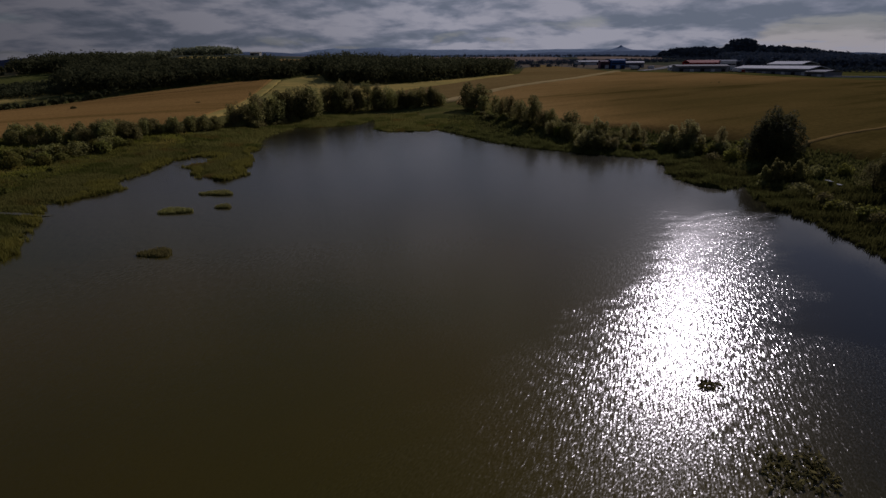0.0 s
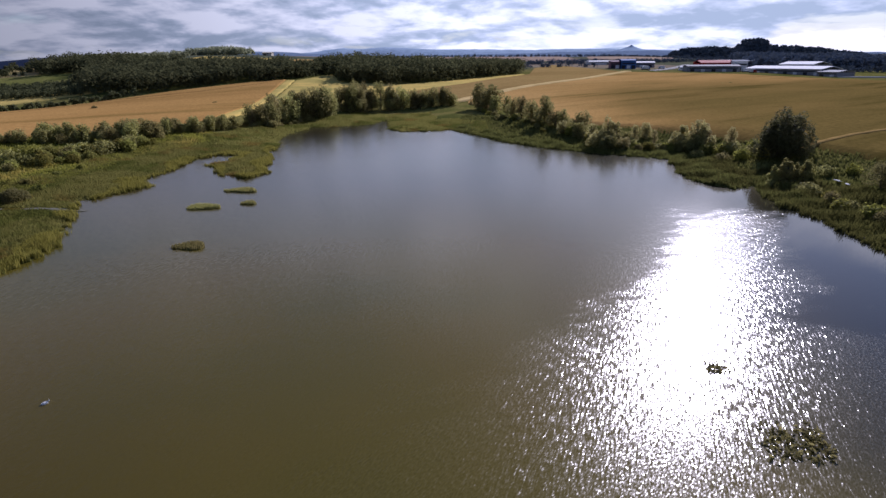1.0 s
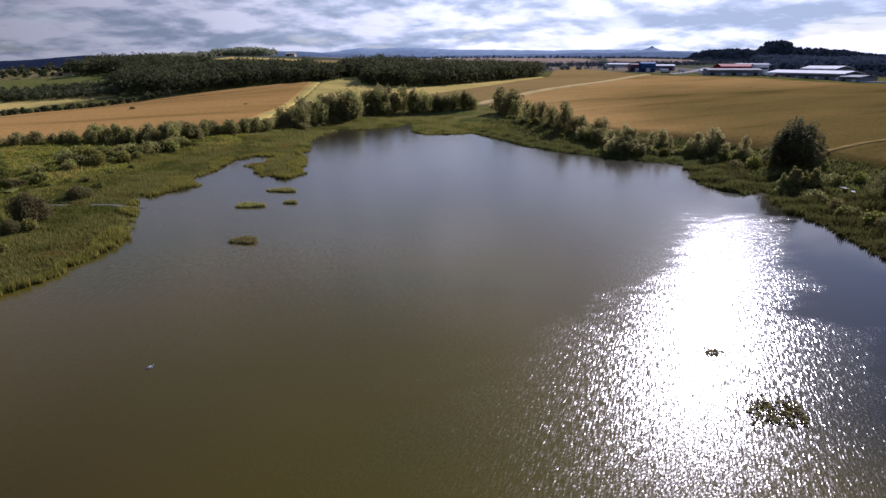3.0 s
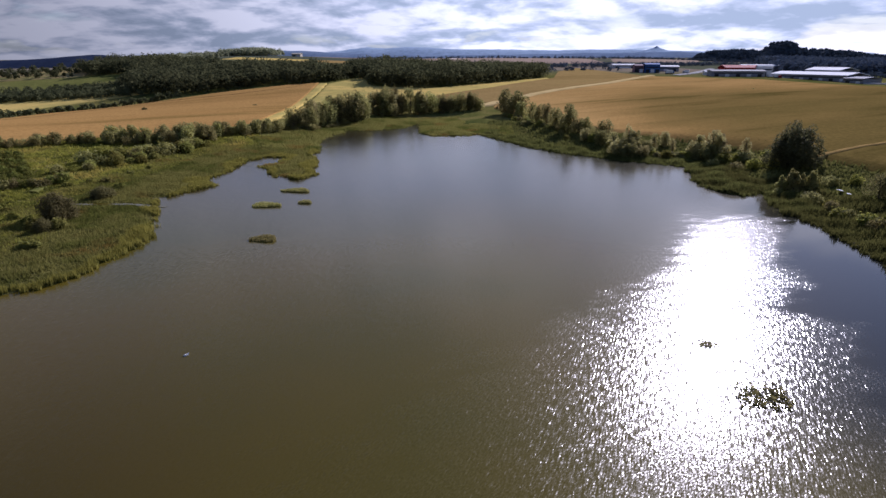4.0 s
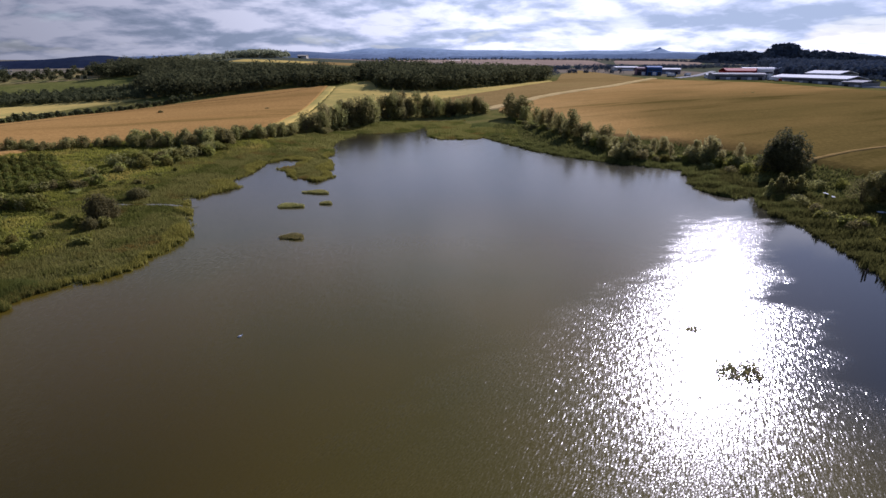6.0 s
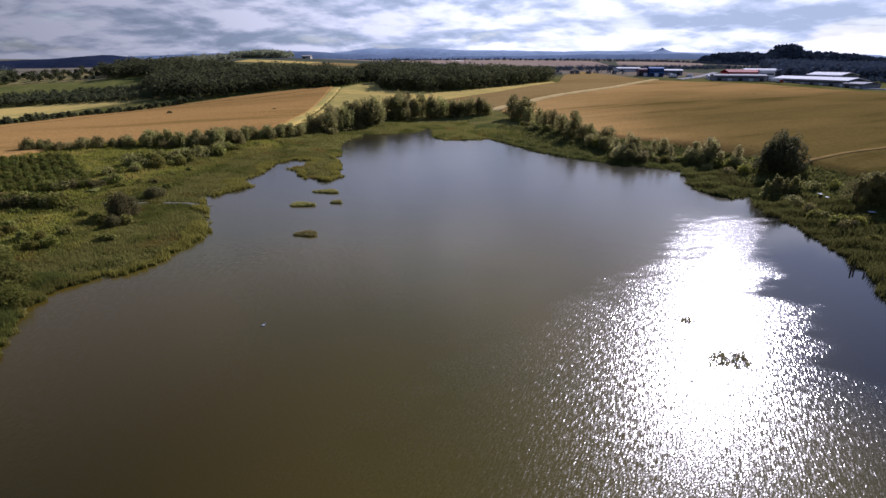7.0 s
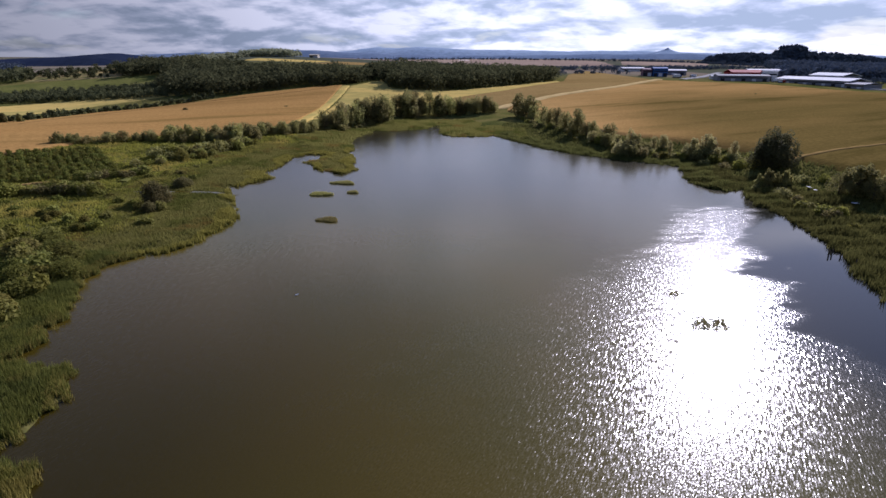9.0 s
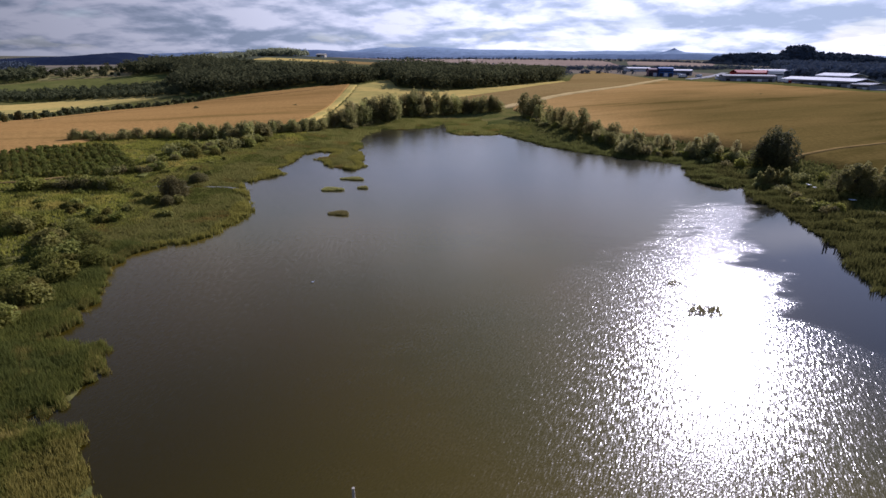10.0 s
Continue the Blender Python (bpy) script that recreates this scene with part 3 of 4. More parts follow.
ribbon("wheel_line", [(-216, 195), (-218, 217), (-208, 263), (-190, 297), (-153, 320), (-138, 336), (-123, 354)], 1.6, MAT["wheel_line"], 0.86, "dark wheel line along the edge of the wheat")
ribbon("road", [(318, 486), (345, 470), (400, 440), (520, 400)], 7.0, MAT["asphalt"], 0.9, "pale road beside the factory", "road")
ribbon("road", [(200, 600), (232, 640), (262, 690), (300, 760)], 8.0, MAT["asphalt"], 0.5, "pale access road to the factory", "road")


# ---- distance ----
def ridge(name, y, depth, crest_line, base, mat, label, n=160, m=14, rough=1.0):
    """A far range of hills: its crest follows the heights given at even steps."""
    u = np.linspace(0, 1, n)
    cx, cz = zip(*crest_line)
    x0, x1 = cx[0], cx[-1]
    crest = np.interp(x0 + (x1 - x0) * u, cx, cz)
    v, f = [], np.linspace(0, 1, m)
    for a, h in zip(u, crest):
        x = x0 + (x1 - x0) * a
        for s in f:
            bump = noise.fractal(Vector((x * 0.006, s * 3, y * 0.01)), 0.6, 2.2, 5)
            v.append((x, y + depth * (s - 0.5), base + (h - base) * math.sin(math.pi * min(s, 0.5)) * (1 if s < 0.5 else math.sin(math.pi * s)) + rough * bump * (0.3 + math.sin(math.pi * s))))
    return tagged(new(name, mesh_of(name, v, grid_faces(n, m), mat, None, True)), label, "hills", kind="structure")


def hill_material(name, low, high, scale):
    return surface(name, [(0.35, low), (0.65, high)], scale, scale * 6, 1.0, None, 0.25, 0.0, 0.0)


# aerial haze is put into the hills' base colours as a pale blue
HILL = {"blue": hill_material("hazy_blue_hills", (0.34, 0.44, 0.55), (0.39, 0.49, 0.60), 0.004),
        "mid": hill_material("haze_blue_far_hills", (0.15, 0.205, 0.29), (0.21, 0.27, 0.36), 0.006),
        # forest tone shifted to navy, the haze over it painted in
        "dark": hill_material("haze_navy_ridge", (0.022, 0.032, 0.062), (0.035, 0.046, 0.075), 0.01),
        # table hill greyed bluish, with haze in its base colour
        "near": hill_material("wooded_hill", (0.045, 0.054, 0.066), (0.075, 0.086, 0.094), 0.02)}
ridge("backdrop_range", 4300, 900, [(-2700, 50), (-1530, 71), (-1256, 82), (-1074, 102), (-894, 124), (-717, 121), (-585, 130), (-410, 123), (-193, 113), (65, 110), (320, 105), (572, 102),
       (903, 107), (1280, 104), (1634, 94), (2106, 97), (2754, 83)], 20, HILL["blue"], "mountain range on the horizon, blue haze in its colour", rough=4)
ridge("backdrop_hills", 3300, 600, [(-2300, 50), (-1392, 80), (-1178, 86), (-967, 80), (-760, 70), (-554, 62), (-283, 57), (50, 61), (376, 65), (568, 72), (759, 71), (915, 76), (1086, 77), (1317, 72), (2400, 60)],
      20, HILL["mid"], "wooded hills in the distance, blue haze in their colour", rough=2.5)
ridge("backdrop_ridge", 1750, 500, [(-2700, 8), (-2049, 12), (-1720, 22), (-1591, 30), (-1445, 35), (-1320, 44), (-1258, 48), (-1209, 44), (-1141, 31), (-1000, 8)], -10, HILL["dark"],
      "dark wooded ridge with blue haze in its colour", rough=2)


def peak():
    bm = bmesh.new()
    rings, seg = 9, 28
    rows = []
    for r in range(rings):
        f = r / (rings - 1)
        row = []
        for k in range(seg):
            a = 2 * math.pi * k / seg
            rad = (2 + 200 * f ** 1.25) * (1 + 0.12 * math.sin(3 * a) + 0.06 * math.sin(7 * a + r))
            row.append(bm.verts.new((1104 + rad * math.cos(a), 3700 + rad * math.sin(a), 117 - 52 * f ** 0.8)))
        rows.append(row)
    bm.faces.new(rows[0])
    for a, b in zip(rows, rows[1:]):
        for k in range(seg):
            bm.faces.new((a[k], b[k], b[(k + 1) % seg], a[(k + 1) % seg]))
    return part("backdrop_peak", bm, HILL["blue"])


tagged(peak(), "small conical peak with haze in its colour", "hill", kind="structure")


def butte():
    """A wooded table hill with a steep rock crown."""
    n, m = 150, 50
    xs, ys = np.linspace(470, 1100, n), np.linspace(-1, 1, m)
    crest = np.interp(xs, [470, 506, 535, 568, 618, 678, 760, 819, 844, 900, 971, 1030, 1062, 1100], [2, 16, 37, 49, 50, 48, 52, 52, 50, 45, 36, 24, 15, 8])
    v = []
    for x, h in zip(xs, crest):
        for b in ys:
            y = b * 220
            r = math.hypot((x - 727) / 25, y / 55)
            crown = 19 * max(0.0, min(1.0, (1.5 - r) / 0.8))
            bump = noise.fractal(Vector((x * 0.03, y * 0.03, 3)), 0.7, 2.1, 5)
            v.append((x, 1440 + y, -5 + (h + 5) * math.exp(-(b * 1.7) ** 2) + crown + 2.5 * bump))
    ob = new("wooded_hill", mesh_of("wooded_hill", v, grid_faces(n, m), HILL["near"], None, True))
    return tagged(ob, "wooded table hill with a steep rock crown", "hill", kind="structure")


HILL_OB = butte()


# ---- plants ----
rng = np.random.default_rng(7)


def leaf_cards(centres, size, aspect=1.6, up=0.25, out=None):
    """Small four-cornered leaf sprays, one at each centre, turned at random; with out they face outwards."""
    n = len(centres)
    nrm = rng.normal(size=(n, 3))
    if out is not None:
        nrm = nrm * 0.55 + out
    nrm[:, 2] += up
    nrm /= np.linalg.norm(nrm, axis=1)[:, None]
    t = np.cross(nrm, rng.normal(size=(n, 3)))
    t /= np.linalg.norm(t, axis=1)[:, None]
    b = np.cross(nrm, t)
    s = (size * rng.uniform(0.6, 1.4, n))[:, None]
    v = np.stack([centres - t * s * 0.5 * aspect, centres - b * s * 0.42 + t * s * 0.1, centres + t * s * 0.5 * aspect + nrm * s * 0.15, centres + b * s * 0.42 + t * s * 0.05], 1)
    return v.reshape(-1, 3), np.arange(4 * n).reshape(-1, 4)


def lobes_of(height, width, low, count, taper):
    """Places and sizes of the clumps that make up a crown, uneven in reach and size, with upright shoots at its rim: taper 0 is round, 1 a narrow spire."""
    out = []
    for k in range(count):
        f = min(1.0, max(0.0, (k + 0.5) / count + rng.uniform(-0.08, 0.08)))
        z = height * (low + (0.88 - low) * f)
        body = math.sin(math.pi * min(1, 0.17 + 0.74 * f)) ** 0.7 * (1 - taper * f * 0.75)
        a = k * 2.4 + rng.uniform(-0.8, 0.8)
        r = width * 0.5 * body * rng.uniform(0.25, 0.95)
        size = width * rng.choice([0.10, 0.13, 0.17, 0.21]) * (0.6 + 0.5 * body)
        out.append((r * math.cos(a), r * math.sin(a), max(z, size * 0.7), size))
        if rng.random() < 0.55:
            out.append((r * math.cos(a) * 1.08, r * math.sin(a) * 1.08, min(height * 1.02, z + size * rng.uniform(1.0, 1.9)), size * rng.uniform(0.35, 0.55)))
    return out


def crown_mesh(lobes, cards, leaf, mat, squash=1.0):
    """Many leaf sprays on the shells of the clumps, thinner inside, with ragged edges and gaps."""
    lob = np.array(lobes)
    pick = rng.choice(len(lob), cards, p=lob[:, 3] ** 2 / (lob[:, 3] ** 2).sum())
    d = rng.normal(size=(cards, 3))
    d /= np.linalg.norm(d, axis=1)[:, None]
    wob = 1 + 0.24 * np.sin(d[:, 0] * 5 + pick) * np.sin(d[:, 1] * 6 + 2 * pick) + 0.12 * rng.normal(size=cards) * (rng.random(cards) < 0.2)
    r = lob[pick, 3] * rng.uniform(0.55, 1.0, cards) ** 0.4 * wob
    c = lob[pick, :3] + d * r[:, None] * np.array([1, 1, squash * 1.25])
    c[:, 2] = np.maximum(c[:, 2], 0.05)
    v, f = leaf_cards(c, leaf, out=d * 0.8)
    return mesh_of("crown", v, f, mat)


def limb(bm, a, b, r0, r1, seg=6, bend=0.0):
    """A tapered, slightly bent round limb from a to b."""
    a, b = Vector(a), Vector(b)
    axis = (b - a).normalized()
    side = axis.orthogonal().normalized()
    other = axis.cross(side)
    rows = []
    for k in range(4):
        f = k / 3
        c = a.lerp(b, f) + side * bend * math.sin(math.pi * f)
        r = r0 + (r1 - r0) * f
        rows.append([bm.verts.new(c + (side * math.cos(q) + other * math.sin(q)) * r) for q in (2 * math.pi * i / seg for i in range(seg))])
    for p, q in zip(rows, rows[1:]):
        for k in range(seg):
            bm.faces.new((p[k], p[(k + 1) % seg], q[(k + 1) % seg], q[k]))
    bm.faces.new(rows[-1])


def tree(name, height, width, low, count, taper, cards, leaf, mat, label, category="tree", stems=1):
    """A tree: trunk with limbs to its clumps, and a crown."""
    base = new(name)
    lobes = lobes_of(height, width, low, count, taper)
    bm = bmesh.new()
    girth = 0.012 * height + 0.05
    for s in range(stems):
        a = 2 * math.pi * s / stems
        off = 0 if stems == 1 else 0.12 * width
        foot, top = (off * 0.3 * math.cos(a), off * 0.3 * math.sin(a), -0.4), (off * math.cos(a), off * math.sin(a), height * 0.8)
        limb(bm, foot, top, girth * 1.5, girth * 0.3, 7, 0.02 * height)
        for x, y, z, r in lobes[s::stems]:
            f = min(0.95, max(0.15, (z - 0.25 * height * 0.6) / (height * 0.8)))
            start = Vector(foot).lerp(Vector(top), f * 0.75)
            limb(bm, start, (x, y, z), girth * 0.5, girth * 0.14, 5, 0.03 * width)
    part("trunk", bm, MAT["bark"], base)
    new("crown", crown_mesh(lobes, cards, leaf, mat)).parent = base
    return tagged(base, label, category)


def shrub(name, height, width, count, cards, leaf, mat, label):
    base = new(name)
    lobes = []
    for k in range(count):
        a, r = rng.uniform(0, 6.28), width * 0.5 * math.sqrt(rng.random()) * 0.75
        h = height * (1 - 0.55 * (2 * r / width) ** 2) * rng.uniform(0.7, 1.0)
        size = min(h * 0.55, width * 0.28) * rng.uniform(0.75, 1.1)
        lobes.append((r * math.cos(a), r * math.sin(a), max(size * 0.75, h - size), size))
    bm = bmesh.new()
    for x, y, z, r in lobes:
        limb(bm, (x * 0.25, y * 0.25, -0.3), (x, y, z), 0.06, 0.02, 5, 0.1)
    part("stems", bm, MAT["bark"], base)
    new("crown", crown_mesh(lobes, cards, leaf, mat)).parent = base
    return tagged(base, label, "shrub")


def set_out(kinds, places, group):
    """Plants at rows of x, y, height, of the kinds in turn: copies, and each kind's first plant moved to its own first place."""
    firsts = {}
    for k, (x, y, h) in enumerate(places):
        src, h0 = kinds[k % len(kinds)]
        s = h / h0
        w = s * (1 + 0.2 * math.sin(k * 2.7 + x))
        m = pose(x, y, float(land(x, y)[0]) - 0.05, 0, 0, (k * 77 + x * 13) % 360) @ Matrix.Diagonal((w, w, s, 1))
        if src.name in firsts:
            tagged(copy_thing(src, m), group=group)
        else:
            firsts[src.name] = (src, m)
    for src, m in firsts.values():
        tagged(src, group=group)
        src.matrix_basis = m


def row_of(line, n, low, high, spread=1.5):
    """n plants strung along a line, strewn a little: x, y, height."""
    c = along(line, n)
    return [(float(x + rng.uniform(-spread, spread)), float(y + rng.uniform(-spread, spread)), float(rng.uniform(low, high))) for x, y in c]


def willow(h=8.0, label="bushy grey-green willow tree by the lake", mat="leaf_willow"):
    return (tree("willow_tree", h, h * 1.15, 0.08, 22, 0.1, 2600, 0.34, MAT[mat], label, stems=3), h)


def alder(h=11.0, label="dark green alder tree on the lake shore"):
    return (tree("alder_tree", h, h * 0.75, 0.08, 26, 0.15, 3000, 0.36, MAT["leaf_dark"], label), h)


def poplar(h=9.0, label="slender upright young poplar on the lake shore", mat="leaf_olive"):
    return (tree("poplar_tree", h, h * 0.56, 0.06, 22, 0.3, 2000, 0.29, MAT[mat], label), h)


def bush(h=3.0, mat="leaf_shrub", label="rounded green willow shrub in the marsh", ratio=1.5, cards=900, clumps=9):
    return (shrub("willow_shrub", h, h * ratio, clumps, cards, 0.3, MAT[mat], label), h)


# the far shore, behind the head of the lake
far_kinds = [alder(), poplar(11.0, "upright grey-green tree on the lake shore"), alder(10.0, "tall round alder tree on the lake shore"), willow(8.0)]
set_out(far_kinds, row_of([(-84, 216), (-80, 219)], 5, 5.5, 8, 1.2) + row_of([(-79, 222), (-75, 236), (-70, 247), (-62, 254)], 24, 8, 12, 2.2), "trees on the far shore")
set_out([alder(12.0), poplar(13.0, "tall upright tree on the lake shore"), alder(11.0)], row_of([(-58, 270), (-50, 287), (-37, 293)], 20, 9.5, 14.5, 3.2), "trees on the far shore")
set_out([alder(10.0), willow(7.5), poplar(10.0, "upright tree on the lake shore")], row_of([(-32, 296), (-18, 300), (-4, 305)], 17, 4.5, 10.5, 2.5), "trees on the far shore")
set_out([bush(2.6, "leaf_willow", "grey-green shrub under the shore trees")], row_of([(-82, 212), (-75, 220), (-69, 238), (-60, 254)], 14, 1.6, 3.4, 2) + row_of([(-30, 290), (-10, 297)], 6, 1.2, 2.2, 2), "shrubs on the far shore")
set_out([alder(10.5), willow(7.0)], [(9, 284, 12.5), (12, 278, 10), (15, 270, 12), (16, 262, 7), (20, 248, 8), (22, 240, 7), (25, 232, 8.5), (28, 222, 7),
                                     (31, 210, 10), (34, 203, 5), (36, 200, 6), (40, 190, 6)], "trees on the sunward shore")
# the sunward shore
set_out([poplar(9.0), poplar(10.0), poplar(8.0)], [(41, 176, 6.5), (45, 173, 8.6), (46.5, 171, 7.4), (53, 172, 5.8), (57.5, 167.5, 4.6), (64, 163, 6.8), (66.5, 160, 9.2),
        (67.5, 158, 8.4), (69, 160, 7.2), (74, 155, 6.4)], "trees on the sunward shore")
set_out([willow(6.0, mat="leaf_olive"), willow(5.5, "low bushy willow tree at the water's edge", "leaf_dark")], [(40, 166, 4.6), (43, 163.5, 4.0), (47, 163, 3.4), (44, 168, 5), (57, 174, 4.2), (49, 168, 4), (62, 161, 4.5), (65, 157, 4.5), (68, 156, 4), (38, 182, 4.5), (34, 190, 4)],
        "trees on the sunward shore")
set_out([poplar(6.0, "pale green pointed young poplar beside the reeds", "leaf_willow"), poplar(5.5, "pale green bushy young poplar beside the reeds", "leaf_willow")],
        [(65.5, 117.5, 4.2), (67.5, 116.5, 5.3), (69.8, 117.8, 4.6), (71.5, 117, 5.2), (73.5, 119, 4.5), (68.5, 120, 4.0)], "young trees by the bay")
BIG = (tree("willow_tree", 15.0, 18.8, 0.04, 40, 0.4, 15000, 0.42, MAT["leaf_big"], "large spreading dark willow tree beside the wheat", stems=3), 15.0)
set_out([BIG], [(77.0, 136.5, 10.0)], "trees on the sunward shore")
set_out([willow(9.0, "dark bushy willow tree beside the wheat", "leaf_brown"), alder(8.0), poplar(9.0, "dark upright willow tree beside the wheat", "leaf_brown")], [(79, 106, 5.5), (81, 103, 7.6), (84, 105, 6.6), (82, 98.5, 4.5), (86, 98, 8.2), (89, 96, 7.4), (83, 92, 4.2), (90, 89, 7.2), (95, 88, 6.6), (99, 84, 7.5), (104, 75, 8), (93, 80, 6)], "trees on the sunward shore")
set_out([bush(3.5, "leaf_dark", "dark green willow shrub on the bank"), bush(3.0)], [(78, 121, 2.6), (82, 118, 2.4), (86, 115, 2.4), (89, 111, 2.4),
        (66, 142, 2.5), (70, 140, 3), (74, 143, 3), (73, 137, 3.0), (63, 150, 2.5)], "shrubs on the sunward shore")
set_out([bush(2.5, "leaf_dark", "low dark willow shrub on the bank"), bush(2.2, "leaf_shrub", "low green willow shrub on the bank")], row_of([(8, 270), (18, 232), (30, 196), (42, 176)], 18, 1.4, 3.0, 3) + row_of([(44, 166), (58, 160), (76, 146)], 16, 1.5, 3.2, 2.5)
        + row_of([(68, 112), (70, 96), (72, 80), (78, 66), (80, 40)], 26, 1.2, 2.8, 5), "shrubs on the sunward shore")

# the marsh and the field edge on the other shore
set_out([willow(6.5, "grey-green willow bush at the field edge"), willow(6.0), bush(4.0, "leaf_willow", "grey-green willow shrub at the field edge")],
        row_of([(-152, 140), (-145, 150), (-136, 158), (-127, 163)], 24, 1.8, 4.6, 2.4) + row_of([(-127, 163), (-118, 166), (-108, 166), (-101, 174)], 34, 2.4, 6.0, 4.0)
        + row_of([(-100, 176), (-94, 186), (-88, 198), (-87, 205)], 28, 1.8, 5.2, 2.4), "willows at the field edge")
set_out([bush(3.0, "leaf_willow", "grey-green willow shrub in the marsh"), bush(2.6, "leaf_light", "pale yellow-green shrub in the marsh"), bush(2.8)],
        row_of([(-112, 132), (-104, 142), (-101, 152), (-97, 164)], 18, 2, 4, 3) + row_of([(-110, 122), (-104, 134), (-99, 146)], 14, 1.5, 3, 2.5)
        + [(-111, 137, 4.5), (-113, 134, 4), (-110, 142, 3.5)], "shrubs in the marsh")
set_out([bush(1.2, "leaf_shrub", "low spreading green shrub in the marsh", 2.6, 500), bush(1.0, "leaf_light", "low pale yellow-green shrub in the marsh", 2.8, 500), bush(1.3, "leaf_crop", "low dark green shrub in the marsh", 2.2, 500)],
        [(float(a), float(b), float(c)) for a, b, c in zip(rng.uniform(-145, -72, 130), rng.uniform(26, 135, 130), rng.uniform(0.5, 1.3, 130)) if shore_distance(np.array([a]), np.array([b]))[0] > 13 and not (a < -108 and b > 84)], "shrubs in the marsh")
set_out([bush(2.0, "leaf_dark", "low dark shrub in the wheat")], [(-177, 263, 2.2)], "lone shrubs")
set_out([bush(0.9, "leaf_dark", "low dark weed patch in the wheat", 5.0, 500)], [(-123.5, 277, 1.1), (196, 414, 1.2), (189, 411, 1.0)], "lone shrubs")
set_out([alder(5.0, "small round dark tree at the end of the hedge")], [(-231, 203, 4.6), (-226, 207, 4.2), (-228, 192, 4.0)], "trees at the hedge end")
set_out([bush(6.0, "leaf_brown", "large dark olive willow shrub in the marsh", 1.25, 6500, 20)], [(-82.5, 84, 5.6), (-79.5, 76.5, 2.8), (-86, 101, 3.0)], "shrubs in the marsh")
set_out([bush(4.0, "leaf_deep", "dense deep green shrub beside the reeds", 1.5, 2600, 16), bush(4.4, "leaf_crop", "dense dark green shrub beside the reeds", 1.6, 2600, 16)],
        [(-75, 46.5, 3.6), (-71, 42, 2.9), (-79, 50, 3.0), (-71.5, 34, 2.8), (-75.5, 38, 3.3), (-80, 43, 2.4), (-69, 26, 3.2), (-73, 29, 3.6), (-84, 54, 3.0)], "shrubs in the marsh")
set_out([bush(3.0, "leaf_crop", "dark green shrub beside the plantation", 1.7, 1100), bush(2.8, "leaf_dark", "dark shrub beside the plantation", 1.7, 1100)],
        row_of([(-104, 114), (-107, 108.5), (-115, 102)], 9, 2.0, 3.0, 1.2) + row_of([(-113, 87), (-108, 88.5), (-102, 89)], 8, 2.2, 3.2, 1.0), "shrubs beside the plantation")
set_out([bush(2.2), bush(2.0, "leaf_light", "pale yellow-green shrub in the marsh"), bush(2.4, "leaf_shrub", "low dark shrub by the water")],
        row_of([(-82, 80), (-79, 78)], 3, 1.5, 2.5, 2) + row_of([(-122, 84), (-108, 88), (-100, 90)], 12, 2, 3.6, 2.5) + row_of([(-110, 62), (-99, 58), (-92, 50)], 9, 1.5, 3, 4)
        + row_of([(-84, 51), (-78, 46), (-74, 38), (-71, 28), (-66, 20)], 22, 1.5, 3.2, 2.5) + row_of([(-95, 70), (-85, 60)], 8, 1, 2.2, 4), "shrubs in the marsh")
def sapling(h, mat):
    return (tree("young_tree", h, h * 1.3, 0.08, 7, 0.1, 340, 0.28, MAT[mat], "young green tree in a plantation row"), h)


set_out([sapling(2.0, "leaf_crop"), sapling(1.9, "leaf_crop"), sapling(2.1, "leaf_crop")],
        [(float(-109.5 - 1.75 * i - 1.35 * j + rng.uniform(-0.25, 0.25)), float(109 - 1.38 * i + 1.4 * j + rng.uniform(-0.25, 0.25)), float(rng.uniform(1.15, 1.75))) for i in range(14) for j in range(21) if i + j < 30],
        "plantation rows")


# ---- forests, hedges, reeds and grass ----
def inside(poly, x, y):
    hit = np.zeros(x.shape, bool)
    for (ax, ay), (bx, by) in zip(poly, poly[1:] + poly[:1]):
        if ay != by:
            hit ^= ((ay > y) != (by > y)) & (x < (bx - ax) * (y - ay) / (by - ay) + ax)
    return hit


def strew(poly, spacing):
    """Places strewn over an outline, on a shaken grid."""
    p = np.array(poly, float)
    x, y = np.meshgrid(np.arange(p[:, 0].min(), p[:, 0].max(), spacing), np.arange(p[:, 1].min(), p[:, 1].max(), spacing))
    x, y = (a.ravel() + rng.uniform(-0.45, 0.45, a.size) * spacing for a in (x, y))
    k = inside(poly, x, y)
    return x[k], y[k]


